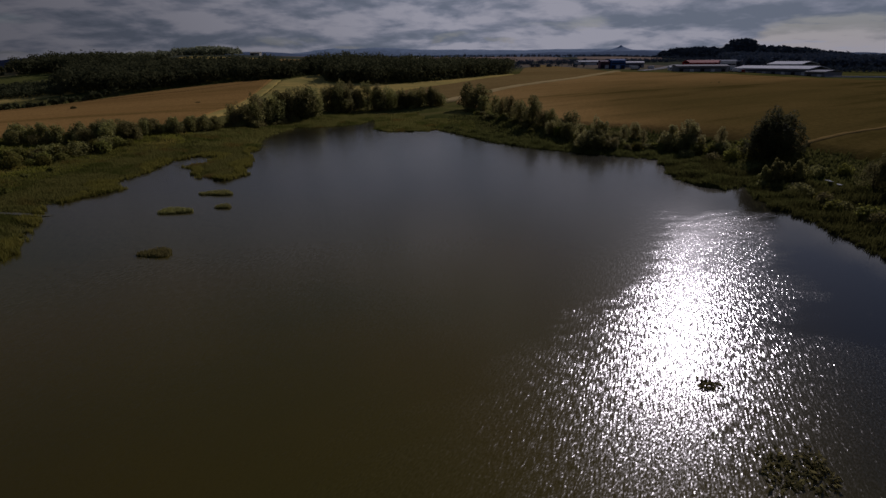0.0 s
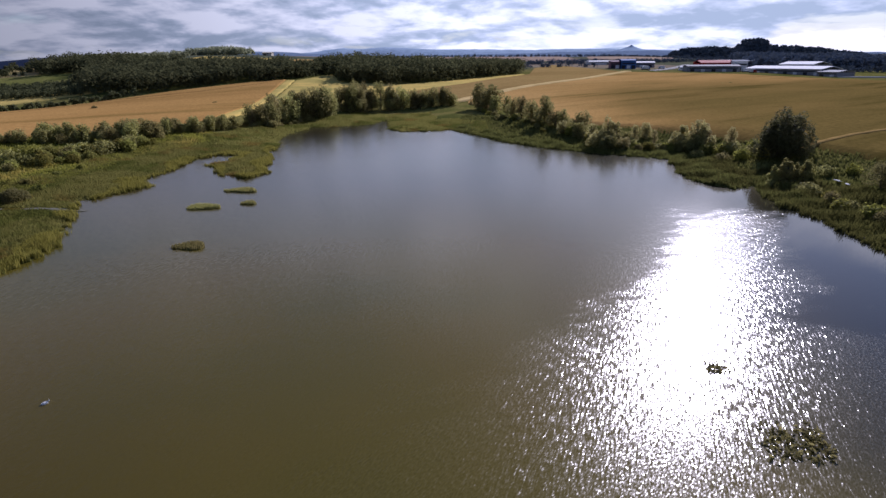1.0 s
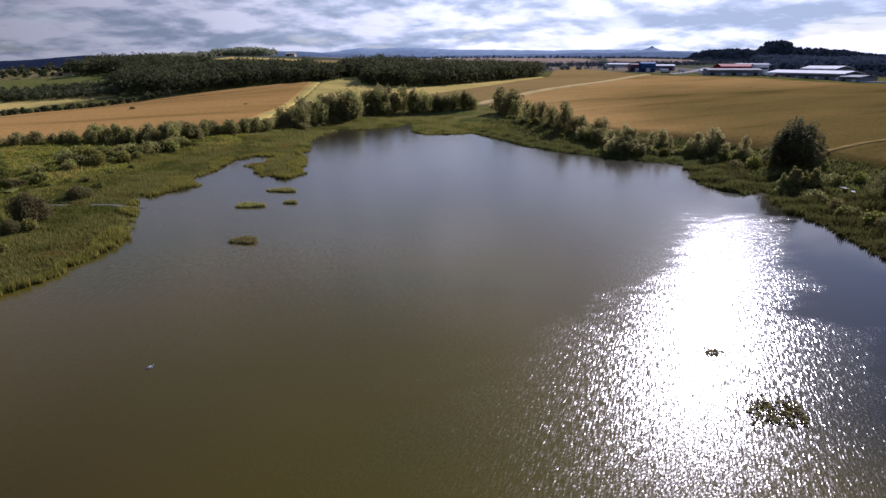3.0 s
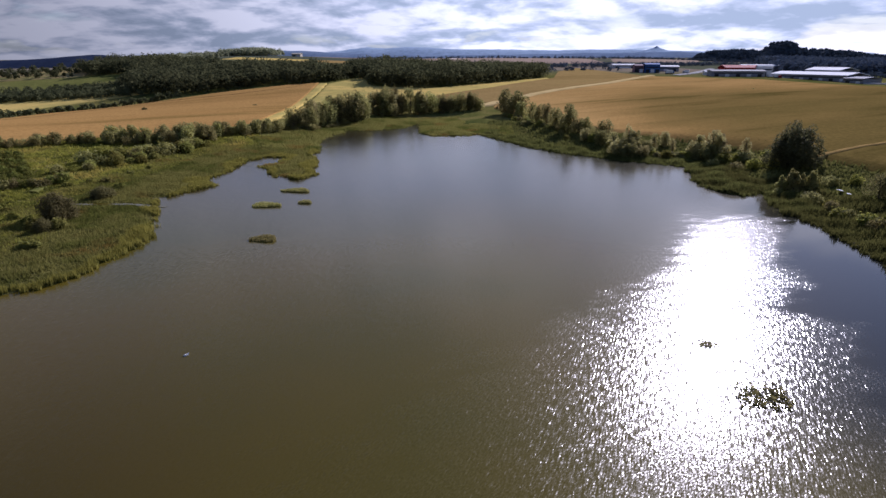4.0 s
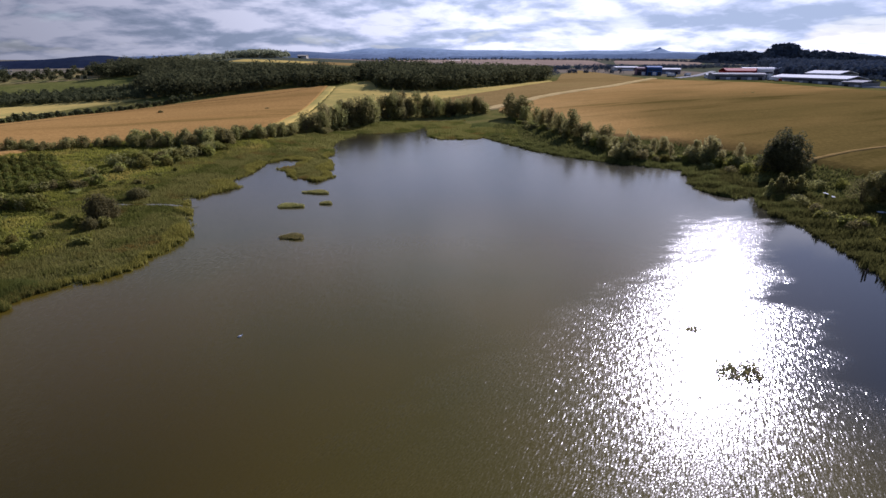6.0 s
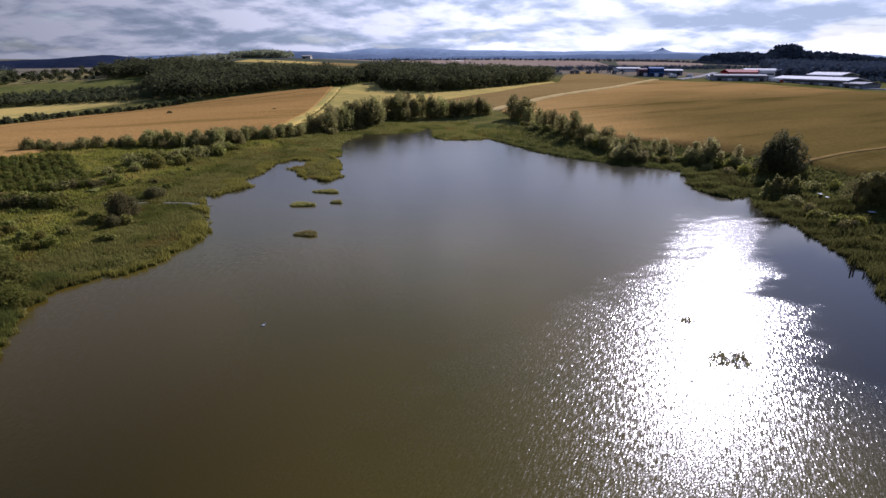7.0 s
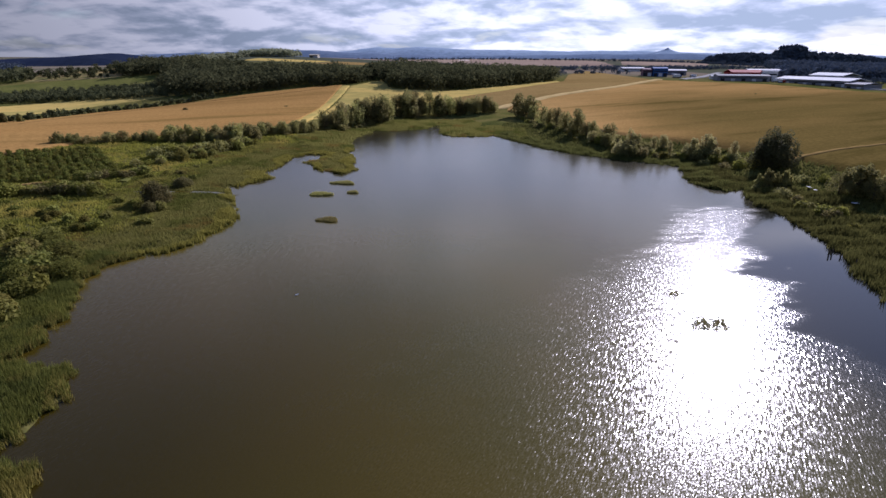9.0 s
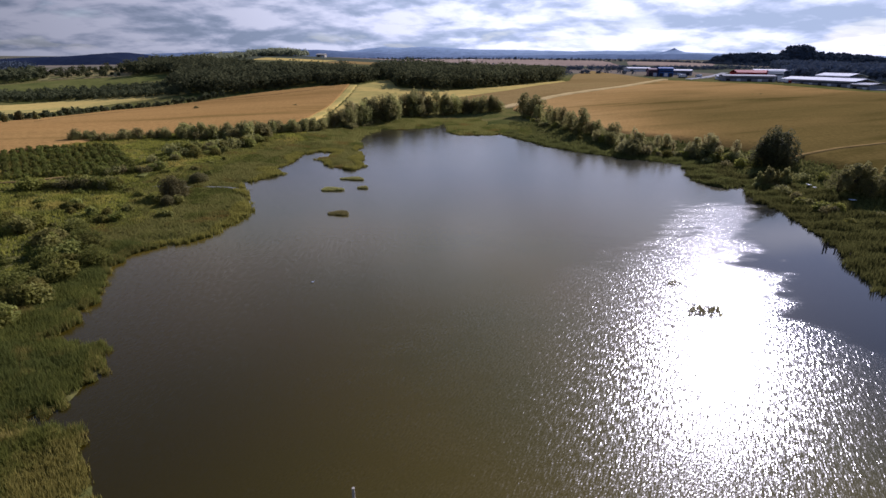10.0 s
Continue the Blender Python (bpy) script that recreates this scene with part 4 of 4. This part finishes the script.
def forest(name, x, y, low, high, mat, label, cards=60, leaf=1.5, slim=0.55, z=None, category="forest"):
    """A wood: at each place a trunk and a ragged crown of leaf sprays in several clumps."""
    z = land(x, y) if z is None else z
    vs, n = [], len(x)
    h = rng.uniform(low, high, n) * (1 + 0.12 * np.sin(x * 0.05) * np.sin(y * 0.04))
    for k in range(5):
        a, f = rng.uniform(0, 6.28, n), rng.uniform(0.2, 0.74, n)
        r = h * slim * 0.42 * (1.2 - f) * rng.uniform(0.2, 1.0, n)
        c = np.stack([x + r * np.cos(a), y + r * np.sin(a), z + h * f], 1)
        size = h * slim * rng.uniform(0.36, 0.54, n)
        m = max(1, cards // 5)
        d = rng.normal(size=(n, m, 3))
        d /= np.linalg.norm(d, axis=2)[..., None]
        d[..., 2] = np.where(d[..., 2] < -0.5, -d[..., 2], d[..., 2])
        vs.append((c[:, None] + d * (size[:, None] * rng.uniform(0.7, 1.1, (n, m)))[..., None] * np.array([1, 1, 1.1])).reshape(-1, 3))
        if k == 0:
            outs = []
        outs.append(d.reshape(-1, 3))
    v, f = leaf_cards(np.concatenate(vs), leaf, out=np.concatenate(outs) * 0.9)
    q = 0.008 * h[:, None]
    ring = [np.stack([x[:, None] + q * math.cos(t), y[:, None] + q * math.sin(t)], 2) for t in (0, 2.09, 4.19)]
    lo = np.concatenate([np.concatenate([r, (z - 0.5)[:, None, None]], 2) for r in ring], 1)
    hi = np.concatenate([np.concatenate([r, (z + 0.42 * h)[:, None, None]], 2) for r in ring], 1)
    tv = np.concatenate([lo, hi], 1).reshape(-1, 3)
    b = (np.arange(n) * 6)[:, None]
    tf = np.concatenate([b + np.array([i, (i + 1) % 3, 3 + (i + 1) % 3, 3 + i]) for i in range(3)], 0)
    me = mesh_of(name, np.concatenate([v, tv]), np.concatenate([f, tf + len(v)]), mat)
    return tagged(new(name, me), label, category, kind="stuff")


MID = [(-96, 420), (-77, 374), (-45, 384), (3, 448), (60, 548), (52, 610), (-20, 570), (-80, 530), (-125, 480)]
forest("wood", *strew(MID, 6.8), 9, 12, MAT["leaf_forest"], "dense dark broadleaf wood behind the stubble", 150, 1.25, 1.0)
LEFT = [(-114, 377), (-150, 355), (-188, 325), (-212, 322), (-252, 358), (-256, 385), (-292, 430), (-314, 404), (-338, 440), (-348, 490), (-300, 520), (-280, 500), (-200, 455), (-120, 440), (-97, 430)]
forest("wood", *strew(LEFT, 6.6), 7, 10.5, MAT["leaf_forest"], "dark mixed wood covering the slope", 130, 1.25, 1.0)
BELT = [(-212, 322), (-245, 318), (-301, 312), (-420, 262), (-425, 285), (-325, 338), (-258, 370)]
forest("wood", *strew(BELT, 4.0), 3.0, 5.0, MAT["leaf_forest"], "dark belt of trees along the meadow", 70, 0.8, 0.8)
forest("wood", *strew([(-400, 368), (-386, 380), (-384, 398), (-425, 446), (-470, 490), (-640, 640), (-920, 560), (-620, 380)], 9.0), 5, 8, MAT["leaf_forest"], "far dark wood below the ridge", 60, 1.6, 0.9)
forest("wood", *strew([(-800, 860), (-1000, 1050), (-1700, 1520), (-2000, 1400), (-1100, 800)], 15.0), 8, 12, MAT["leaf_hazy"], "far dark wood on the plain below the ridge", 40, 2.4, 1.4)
KNOLL = [(-378, 765), (-340, 750), (-300, 770), (-298, 815), (-340, 835), (-385, 810)]
forest("wood", *strew(KNOLL, 5.5), 6, 9, MAT["leaf_far"], "wood on the top of a knoll", 90, 1.4, 1.0)
forest("wood", *strew([(-290, 500), (-335, 495), (-420, 620), (-500, 780), (-400, 800), (-352, 765), (-350, 690), (-350, 630), (-330, 590)], 8.0), 3.5, 6.5, MAT["leaf_far"], "far wood on the slope", 90, 1.3, 1.0)
hx, hy = (np.array(a) for a in zip(*[(x, y) for x, y, _ in row_of([(-262, 150), (-232, 216), (-227, 256), (-200, 296), (-190, 318)], 140, 1, 2, 1.5)]))
forest("hedge", hx, hy, 1.8, 4.2, MAT["leaf_forest"], "dark overgrown hedge along the wheat", 60, 0.8, 0.75, category="hedge")
sx, sy = strew([(-388, 394), (-318, 412), (-345, 495), (-430, 450)], 10.5)
forest("scattered_trees", sx, sy, 2.5, 5.5, MAT["leaf_forest"], "scattered trees on the dry pasture", 140, 0.9, 0.9, category="trees")
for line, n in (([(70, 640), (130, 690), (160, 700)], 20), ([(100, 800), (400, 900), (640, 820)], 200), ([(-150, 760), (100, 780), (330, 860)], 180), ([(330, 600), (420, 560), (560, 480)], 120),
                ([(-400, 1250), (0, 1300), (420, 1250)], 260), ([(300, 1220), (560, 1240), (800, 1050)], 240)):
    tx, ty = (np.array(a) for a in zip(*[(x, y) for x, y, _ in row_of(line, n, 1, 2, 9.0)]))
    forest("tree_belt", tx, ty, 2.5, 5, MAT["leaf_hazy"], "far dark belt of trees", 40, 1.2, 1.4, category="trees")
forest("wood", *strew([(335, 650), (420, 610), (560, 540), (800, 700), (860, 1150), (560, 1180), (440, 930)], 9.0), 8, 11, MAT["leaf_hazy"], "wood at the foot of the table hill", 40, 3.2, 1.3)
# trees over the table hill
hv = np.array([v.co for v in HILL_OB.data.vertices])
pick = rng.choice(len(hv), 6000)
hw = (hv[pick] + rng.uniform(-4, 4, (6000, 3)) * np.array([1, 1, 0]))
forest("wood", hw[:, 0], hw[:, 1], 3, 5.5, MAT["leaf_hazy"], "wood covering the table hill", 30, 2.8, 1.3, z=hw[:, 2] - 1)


def tufts(name, x, y, low, high, width, mat, label, blades=3, z=None, category="reeds", clumpy=0.6):
    """Upright tufts of narrow pointed leaves, leaning a little."""
    z = land(x, y) if z is None else z
    z = np.maximum(z, -0.3)
    n = len(x)
    lump = 0.7 + clumpy * (0.5 + 0.25 * np.sin(0.7 * x + 1.3 * np.sin(0.5 * y)) + 0.25 * np.sin(0.9 * y + 1.1 * np.sin(0.6 * x))) ** 1.5
    v = np.zeros((n, blades, 3, 3))
    for k in range(blades):
        a, h = rng.uniform(0, 6.28, n), rng.uniform(low, high, n) * lump
        ox, oy = rng.uniform(-0.25, 0.25, n), rng.uniform(-0.25, 0.25, n)
        lean = rng.normal(0, 0.16, (2, n)) * h
        for j, s in ((0, -0.5), (1, 0.5)):
            v[:, k, j] = np.stack([x + ox + s * width * np.cos(a), y + oy + s * width * np.sin(a), z - 0.1], 1)
        v[:, k, 2] = np.stack([x + ox + lean[0], y + oy + lean[1], z + h], 1)
    return tagged(new(name, mesh_of(name, v.reshape(-1, 3), np.arange(n * blades * 3).reshape(-1, 3), mat)), label, category, kind="stuff")


def strewn(x0, x1, y0, y1, per_m2):
    n = int((x1 - x0) * (y1 - y0) * per_m2)
    return rng.uniform(x0, x1, n), rng.uniform(y0, y1, n)


def reed_bed(name, box, near, far, per_m2, low, high, label, mat="reed", width=0.2, clumpy=0.6):
    """Reeds in a belt along the water's edge inside a box of the plan."""
    x, y = strewn(*box, per_m2)
    d = shore_distance(x, y)
    edge = far + 2.5 * np.sin(x * 0.31) * np.sin(y * 0.23)
    cut = (np.abs(y - np.interp(x, *zip(*DITCH))) < 1.0) & (x > DITCH[0][0]) & (x < DITCH[-1][0])
    k = (d > near + 0.8 * np.sin(x * 0.9) * np.sin(y * 0.8) + 0.7 * np.sin(x * 2.3 + y) * np.sin(y * 2.1)) & (d < edge) & ~cut
    return tufts(name, x[k], y[k], low, high, width, MAT[mat], label, clumpy=clumpy)


reed_bed("reed_bed", (-100, -30, 3, 52), -0.3, 12, 30, 0.5, 1.0, "tall dark green reed bed along the near shore", "sedge_tall", width=0.11)
reed_bed("reed_bed", (-100, -30, 3, 52), -0.4, 1.3, 22, 0.6, 1.0, "yellow-brown reeds fringing the near shore", "reed_dry", width=0.10)
reed_bed("reed_bed", (-100, -30, -12, 3), -0.3, 12, 30, 0.5, 1.0, "tall yellow-olive reed bed along the near shore", "reed_dry", width=0.11)
reed_bed("reed_bed", (-100, -40, 52, 170), -0.4, 24, 12, 0.35, 0.7, "broad green reed bed along the marsh", width=0.16)
reed_bed("reed_bed", (-100, -40, 52, 170), -0.5, 1.7, 14, 0.7, 1.15, "taller yellow-green reeds fringing the marsh", "reed_rim", width=0.16)
reed_bed("reed_bed", (-100, 10, 170, 275), -0.8, 20, 6.5, 0.4, 0.85, "green reed bed at the head of the lake", width=0.36)
reed_bed("reed_bed", (-2, 85, 100, 230), -0.8, 7, 10, 0.3, 0.9, "uneven dark green reeds along the sunward shore", "sedge", clumpy=1.6)
reed_bed("reed_bed", (48, 82, 108, 146), -0.5, 14, 7, 0.8, 1.2, "rounded green reed bed in the bay", "sedge")
reed_bed("reed_bed", (48, 100, -20, 108), -0.8, 16, 9, 0.4, 1.0, "dark green reeds along the sunward shore", "sedge", clumpy=1.6)
x, y = strewn(-175, -50, -30, 190, 5.0)
d = shore_distance(x, y)
k = d > np.where(y < 52, 10, 16)
tufts("tussock_grass", x[k], y[k], 0.2, 0.6, 0.32, MAT["grass"], "rank tussocky grass in the marsh", category="grass", clumpy=0.8)
x, y = strewn(0, 130, 20, 260, 2.0)
d = shore_distance(x, y)
k = (d > 6) & (d < 30)
tufts("tussock_grass", x[k], y[k], 0.3, 1.0, 0.4, MAT["sedge"], "rank grass along the field edge", category="grass")


def waterside_tussocks(line, n, label):
    """Ragged sedge tussocks standing along the water's edge, each a tuft of many blades."""
    c = along(line, n) + rng.uniform(-0.9, 0.9, (n, 2))
    size, count = rng.uniform(0.25, 0.75, n), 34
    a, r = rng.uniform(0, 6.28, (n, count)), np.sqrt(rng.random((n, count)))
    x, y = ((c[:, k:k + 1] + size[:, None] * r * f(a)).ravel() for k, f in ((0, np.cos), (1, np.sin)))
    return tufts("sedge_tussocks", x, y, 0.4, 1.15, 0.13, MAT["sedge"], label, blades=2, z=np.full(len(x), -0.05), category="sedge", clumpy=0.3)


waterside_tussocks([(-5, 220), (3, 205), (15, 183), (25, 171), (39, 160), (56, 150)], 150, "ragged dark sedge tussocks along the water's edge")
waterside_tussocks([(60.5, 111), (58.6, 100), (60, 92), (59.5, 83), (58.3, 73), (56.5, 63)], 70, "ragged dark sedge tussocks at the foot of the reeds")


def reed_island(cx, cy, rx, ry, label):
    """A clump of reeds standing in the water: a low muddy root mat and the reeds."""
    base = new("reed_island")
    base.matrix_basis = pose(cx, cy, 0)
    bm = bmesh.new()
    rows = []
    for r, z in ((1.05, -0.4), (1.0, 0.06), (0.7, 0.22), (0.25, 0.3)):
        rows.append([bm.verts.new((rx * r * (1 + 0.2 * math.sin(3 * a + cx)) * math.cos(a), ry * r * (1 + 0.15 * math.sin(5 * a + cy)) * math.sin(a), z)) for a in (2 * math.pi * i / 22 for i in range(22))])
    for p, q in zip(rows, rows[1:]):
        for i in range(22):
            bm.faces.new((p[i], p[(i + 1) % 22], q[(i + 1) % 22], q[i]))
    bm.faces.new(rows[-1])
    part("root_mat", bm, MAT["ground"], base, "muddy root mat")
    n = int(260 * rx * ry)
    a, r = rng.uniform(0, 6.28, n), np.sqrt(rng.random(n)) * 1.05
    r *= 1 + 0.2 * np.sin(3 * a + cx)
    ob = tufts("reeds", rx * r * np.cos(a), ry * r * np.sin(a), 0.2, 0.75, 0.15, MAT["reed_pale"], "dense pale olive reeds", clumpy=0.25, z=np.full(n, 0.05))
    ob.parent = base
    for key in ("category", "kind"):
        if key in ob:
            del ob[key]
    return tagged(base, label, "reeds", "reed islands")


reed_island(-40.2, 77.0, 2.0, 1.3, "small round island of green reeds")
reed_island(-48.6, 99.0, 2.6, 1.4, "long low island of green reeds")
reed_island(-46.5, 112.5, 3.0, 1.3, "long low island of green reeds")
reed_island(-41, 102, 1.2, 0.9, "tiny tuft of reeds in the water")


def box(bm, x0, x1, y0, y1, z0, z1):
    m = Matrix.Translation(((x0 + x1) / 2, (y0 + y1) / 2, (z0 + z1) / 2)) @ Matrix.Diagonal((x1 - x0, y1 - y0, z1 - z0, 1))
    bmesh.ops.create_cube(bm, size=1, matrix=m)
    return bm


def one_box(name, parent, mat, *sizes, label=""):
    return part(name, box(bmesh.new(), *sizes), mat, parent, label)


def hall(name, a, b, depth, height, wall, roof, label, doors=4, upper=None, pitch=1.2):
    """A long factory hall whose front runs from a to b: walls, pitched roof, plinth, doors and a window band."""
    (ax, ay), (bx, by) = a, b
    length, turn = math.hypot(bx - ax, by - ay), math.degrees(math.atan2(by - ay, bx - ax))
    base = new(name)
    base.matrix_basis = pose(ax, ay, float(min(land(ax, ay)[0], land(bx, by)[0])) - 0.3, 0, 0, turn)
    one_box("wall", base, MAT[wall], 0, length, 0, depth, 0, height)
    bm = bmesh.new()
    sec = [(-0.6, height + 0.003), (depth / 2, height + pitch), (depth + 0.6, height + 0.003), (depth + 0.6, height + 0.5), (depth / 2, height + pitch + 0.6), (-0.6, height + 0.5)]
    ends = [[bm.verts.new((x, y, z)) for y, z in sec] for x in (-0.5, length + 0.5)]
    bm.faces.new(ends[0]), bm.faces.new(ends[1][::-1])
    for k in range(6):
        bm.faces.new((ends[0][k], ends[1][k], ends[1][(k + 1) % 6], ends[0][(k + 1) % 6]))
    part("roof", bm, MAT[roof], base, "white sheet roof" if roof == "white" else "")
    one_box("window_band", base, MAT["dark"], length * 0.04, length * 0.96, -0.06, 0.05, height * 0.62, height * 0.78, label="dark window band")
    for k in range(doors):
        x = length * (k + 0.5) / doors
        one_box("loading_door", base, MAT["white" if k % 2 else "dark"], x - 2, x + 2, -0.1, 0.05, 0.3, min(4.2, height * 0.55))
    if upper:
        one_box("upper_storey", base, MAT[upper], length * 0.12, length * 0.92, depth * 0.3, depth * 0.9, height + pitch * 0.5, height + 6.2, label="red clad upper storey")
        one_box("upper_roof", base, MAT["white"], length * 0.5, length * 0.94, depth * 0.28, depth * 0.92, height + 6.2, height + 7.0, label="white flat roof")
    return tagged(base, label, "factory hall", "factory halls")


hall("factory_hall", (232, 586), (284, 583), 14, 5.5, "grey", "grey", "low grey factory hall facing the field", 5)
hall("factory_hall", (254, 606), (294, 604), 24, 8.0, "red", "red", "red clad factory hall with a pitched red roof", 3, None, 2.4)
hall("annexe", (284, 601), (299, 600), 5, 9.5, "white", "white", "narrow white annexe beside the red hall", 1)
hall("factory_hall", (292, 588), (318, 508), 24, 5.6, "grey", "white", "long grey factory hall with a white sheet roof", 8, None, 2.3)
hall("factory_hall", (313, 506), (319, 488), 20, 4.0, "grey", "grey", "low grey annexe of the long factory hall", 2)
hall("factory_hall", (326, 590), (338, 553), 22, 8.0, "grey", "white", "grey factory hall with a white roof behind the long one", 5, None, 2.4)
hall("warehouse", (183, 650), (199, 649), 18, 9.0, "blue", "blue", "tall blue clad warehouse", 3)
hall("warehouse", (172, 654), (182, 653), 16, 7.5, "maroon", "maroon", "dark red-grey clad warehouse", 2)
hall("warehouse", (172, 762), (204, 767), 16, 4.0, "white", "white", "low white warehouse behind the trees", 3)
hall("warehouse", (312, 700), (360, 690), 22, 7.0, "grey", "white", "grey warehouse with a white roof", 3)
hall("warehouse", (203, 690), (232, 684), 20, 5.5, "grey", "white", "low grey warehouse with a white roof", 3)
hall("barn", (-284, 805), (-271, 805), 10, 3.6, "cream", "cream", "pale cream barn beyond the yellow field", 2)
hall("shed", (235, 611), (245, 610), 8, 3.2, "white", "white", "low white shed beside the factory", 1)


def stake(x, y, h, lean, label="weathered wooden stake standing in the water", mat="wood"):
    bm = bmesh.new()
    limb(bm, (0, 0, -1.2), (lean, 0.1, h), 0.15, 0.11, 8, 0.04)
    ob = part("wooden_stake", bm, MAT[mat])
    ob.matrix_basis = pose(x, y, 0, 0, 0, x * 31 % 360)
    return tagged(ob, label, "stake", "wooden stakes")


for x, y, h, lean in ((54.2, 65.6, 1.0, 0.15), (55.0, 66.2, 1.05, 0.2), (55.3, 63.9, 0.6, -0.25), (56.2, 61.4, 0.8, 0.1), (58.6, 80.5, 0.6, 0.1)):
    stake(x, y, h, lean, mat="bark", label="dark weathered stake standing in the shallows")
stake(-16.4, -1.4, 1.2, 0.05, "pale weathered post standing in deep water", "cream")


def weed_patch(cx, cy, rx, ry, n, label):
    """Water plants at the surface: many small floating leaves with upright shoots among them."""
    a, r = rng.uniform(0, 6.28, n), np.sqrt(rng.random(n))
    lump = 1 + 0.35 * np.sin(3 * a + cx) + 0.2 * np.sin(7 * a)
    c = np.stack([cx + rx * r * lump * np.cos(a), cy + ry * r * lump * np.sin(a), rng.uniform(0.0, 0.28, n) * (rng.random(n) < 0.6)], 1)
    v, f = leaf_cards(c, 0.23, up=0.9)
    v[:, 2] = np.maximum(v[:, 2], 0.004)
    return tagged(new("water_weed", mesh_of("water_weed", v, f, MAT["leaf_dark"])), label, "water plants", "water weed patches", "stuff")


weed_patch(22.0, 35.9, 1.5, 1.9, 260, "dark patch of water weed standing at the surface")
weed_patch(24.2, 36.5, 1.1, 1.7, 190, "dark patch of water weed standing at the surface")
weed_patch(21.6, 45.6, 0.9, 0.9, 90, "small dark patch of water weed")


def plank(x, y, turn, length, label):
    """A pale board lying in the grass."""
    bm = box(bmesh.new(), -length / 2, length / 2, -0.35, 0.35, 0, 0.12)
    bmesh.ops.bevel(bm, geom=bm.edges[:], offset=0.02, segments=1)
    ob = part("board", bm, MAT["white"])
    ob.matrix_basis = pose(x, y, float(land(x, y)[0]) + 0.5, 4, 6, turn)
    return tagged(ob, label, "board", "boards on the bank")


plank(76, 110.5, 60, 2.2, "white board lying on the grassy bank")
plank(76.4, 114, 75, 3.0, "pale grey board lying on the grassy bank")
plank(77, 96.5, 20, 1.8, "white board lying under the willows")


def lorry(x, y, turn, length, cab, label):
    """A parked lorry: cab with windscreen, cargo body and wheels."""
    base = new("lorry")
    base.matrix_basis = pose(x, y, float(land(x, y)[0]), 0, 0, turn)
    one_box("chassis", base, MAT["dark"], 0, length, -1.0, 1.0, 0.6, 0.95)
    body = box(bmesh.new(), 2.4, length, -1.25, 1.25, 0.96, 3.6)
    bmesh.ops.bevel(body, geom=body.edges[:], offset=0.06, segments=1)
    part("cargo_body", body, MAT["white"], base, "white cargo body")
    front = box(bmesh.new(), 0, 2.2, -1.2, 1.2, 0.96, 3.0)
    for v in front.verts:
        if v.co.x < 0.1 and v.co.z > 2:
            v.co.x += 0.35
    bmesh.ops.bevel(front, geom=front.edges[:], offset=0.08, segments=1)
    shell = part("cab", front, MAT[cab], base)
    one_box("windscreen", shell, MAT["dark"], 0.03, 0.2, -1.0, 1.0, 1.9, 2.6, label="dark windscreen")
    for wx in (1.0, length - 1.2, length - 2.3):
        for side in (-1.05, 1.05):
            wheel = bmesh.new()
            bmesh.ops.create_cone(wheel, cap_ends=True, segments=12, radius1=0.5, radius2=0.5, depth=0.3, matrix=pose(wx, side, 0.5, 90))
            part("wheel", wheel, MAT["tyre"], base)
    return tagged(base, label, "lorry", "parked lorries")


lorry(199, 628, 10, 8, "white", "white lorry parked beside the field")
lorry(210, 634, 190, 9, "blue", "white lorry with a blue cab parked by the road")
lorry(222, 640, 15, 7, "white", "white lorry parked beside the field")
lorry(206, 640, 80, 7, "dark", "white lorry with a dark cab parked by the road")
lorry(282, 574, 5, 10, "white", "white lorry parked in front of the factory")
lorry(288, 560, 100, 8, "red", "white lorry with a red cab in front of the factory")


def white_bird(x, y, length, turn):
    """A small white water bird, simplified: a rounded body lying in the water with a raised, narrower end."""
    bm = bmesh.new()
    rings = []
    for f, r, up in ((0.0, 0.02, 0.06), (0.12, 0.6, 0.04), (0.4, 1.0, 0.0), (0.7, 0.8, 0.03), (0.86, 0.42, 0.2), (0.96, 0.36, 0.34), (1.0, 0.05, 0.36)):
        rings.append([bm.verts.new((length * (f - 0.5), 0.24 * length * r * math.cos(a), length * (up + 0.26 * r * math.sin(a)) + 0.03)) for a in (2 * math.pi * k / 12 for k in range(12))])
    for p, q in zip(rings, rings[1:]):
        for k in range(12):
            bm.faces.new((p[k], q[k], q[(k + 1) % 12], p[(k + 1) % 12]))
    bm.faces.new(rings[0]), bm.faces.new(rings[-1][::-1])
    ob = part("white_bird", bm, MAT["gloss_white"])
    ob.matrix_basis = pose(x, y, 0, 0, 0, turn)
    return tagged(ob, "small white water bird lying on the open water", "float")


white_bird(-33.5, 39.4, 0.6, 40)
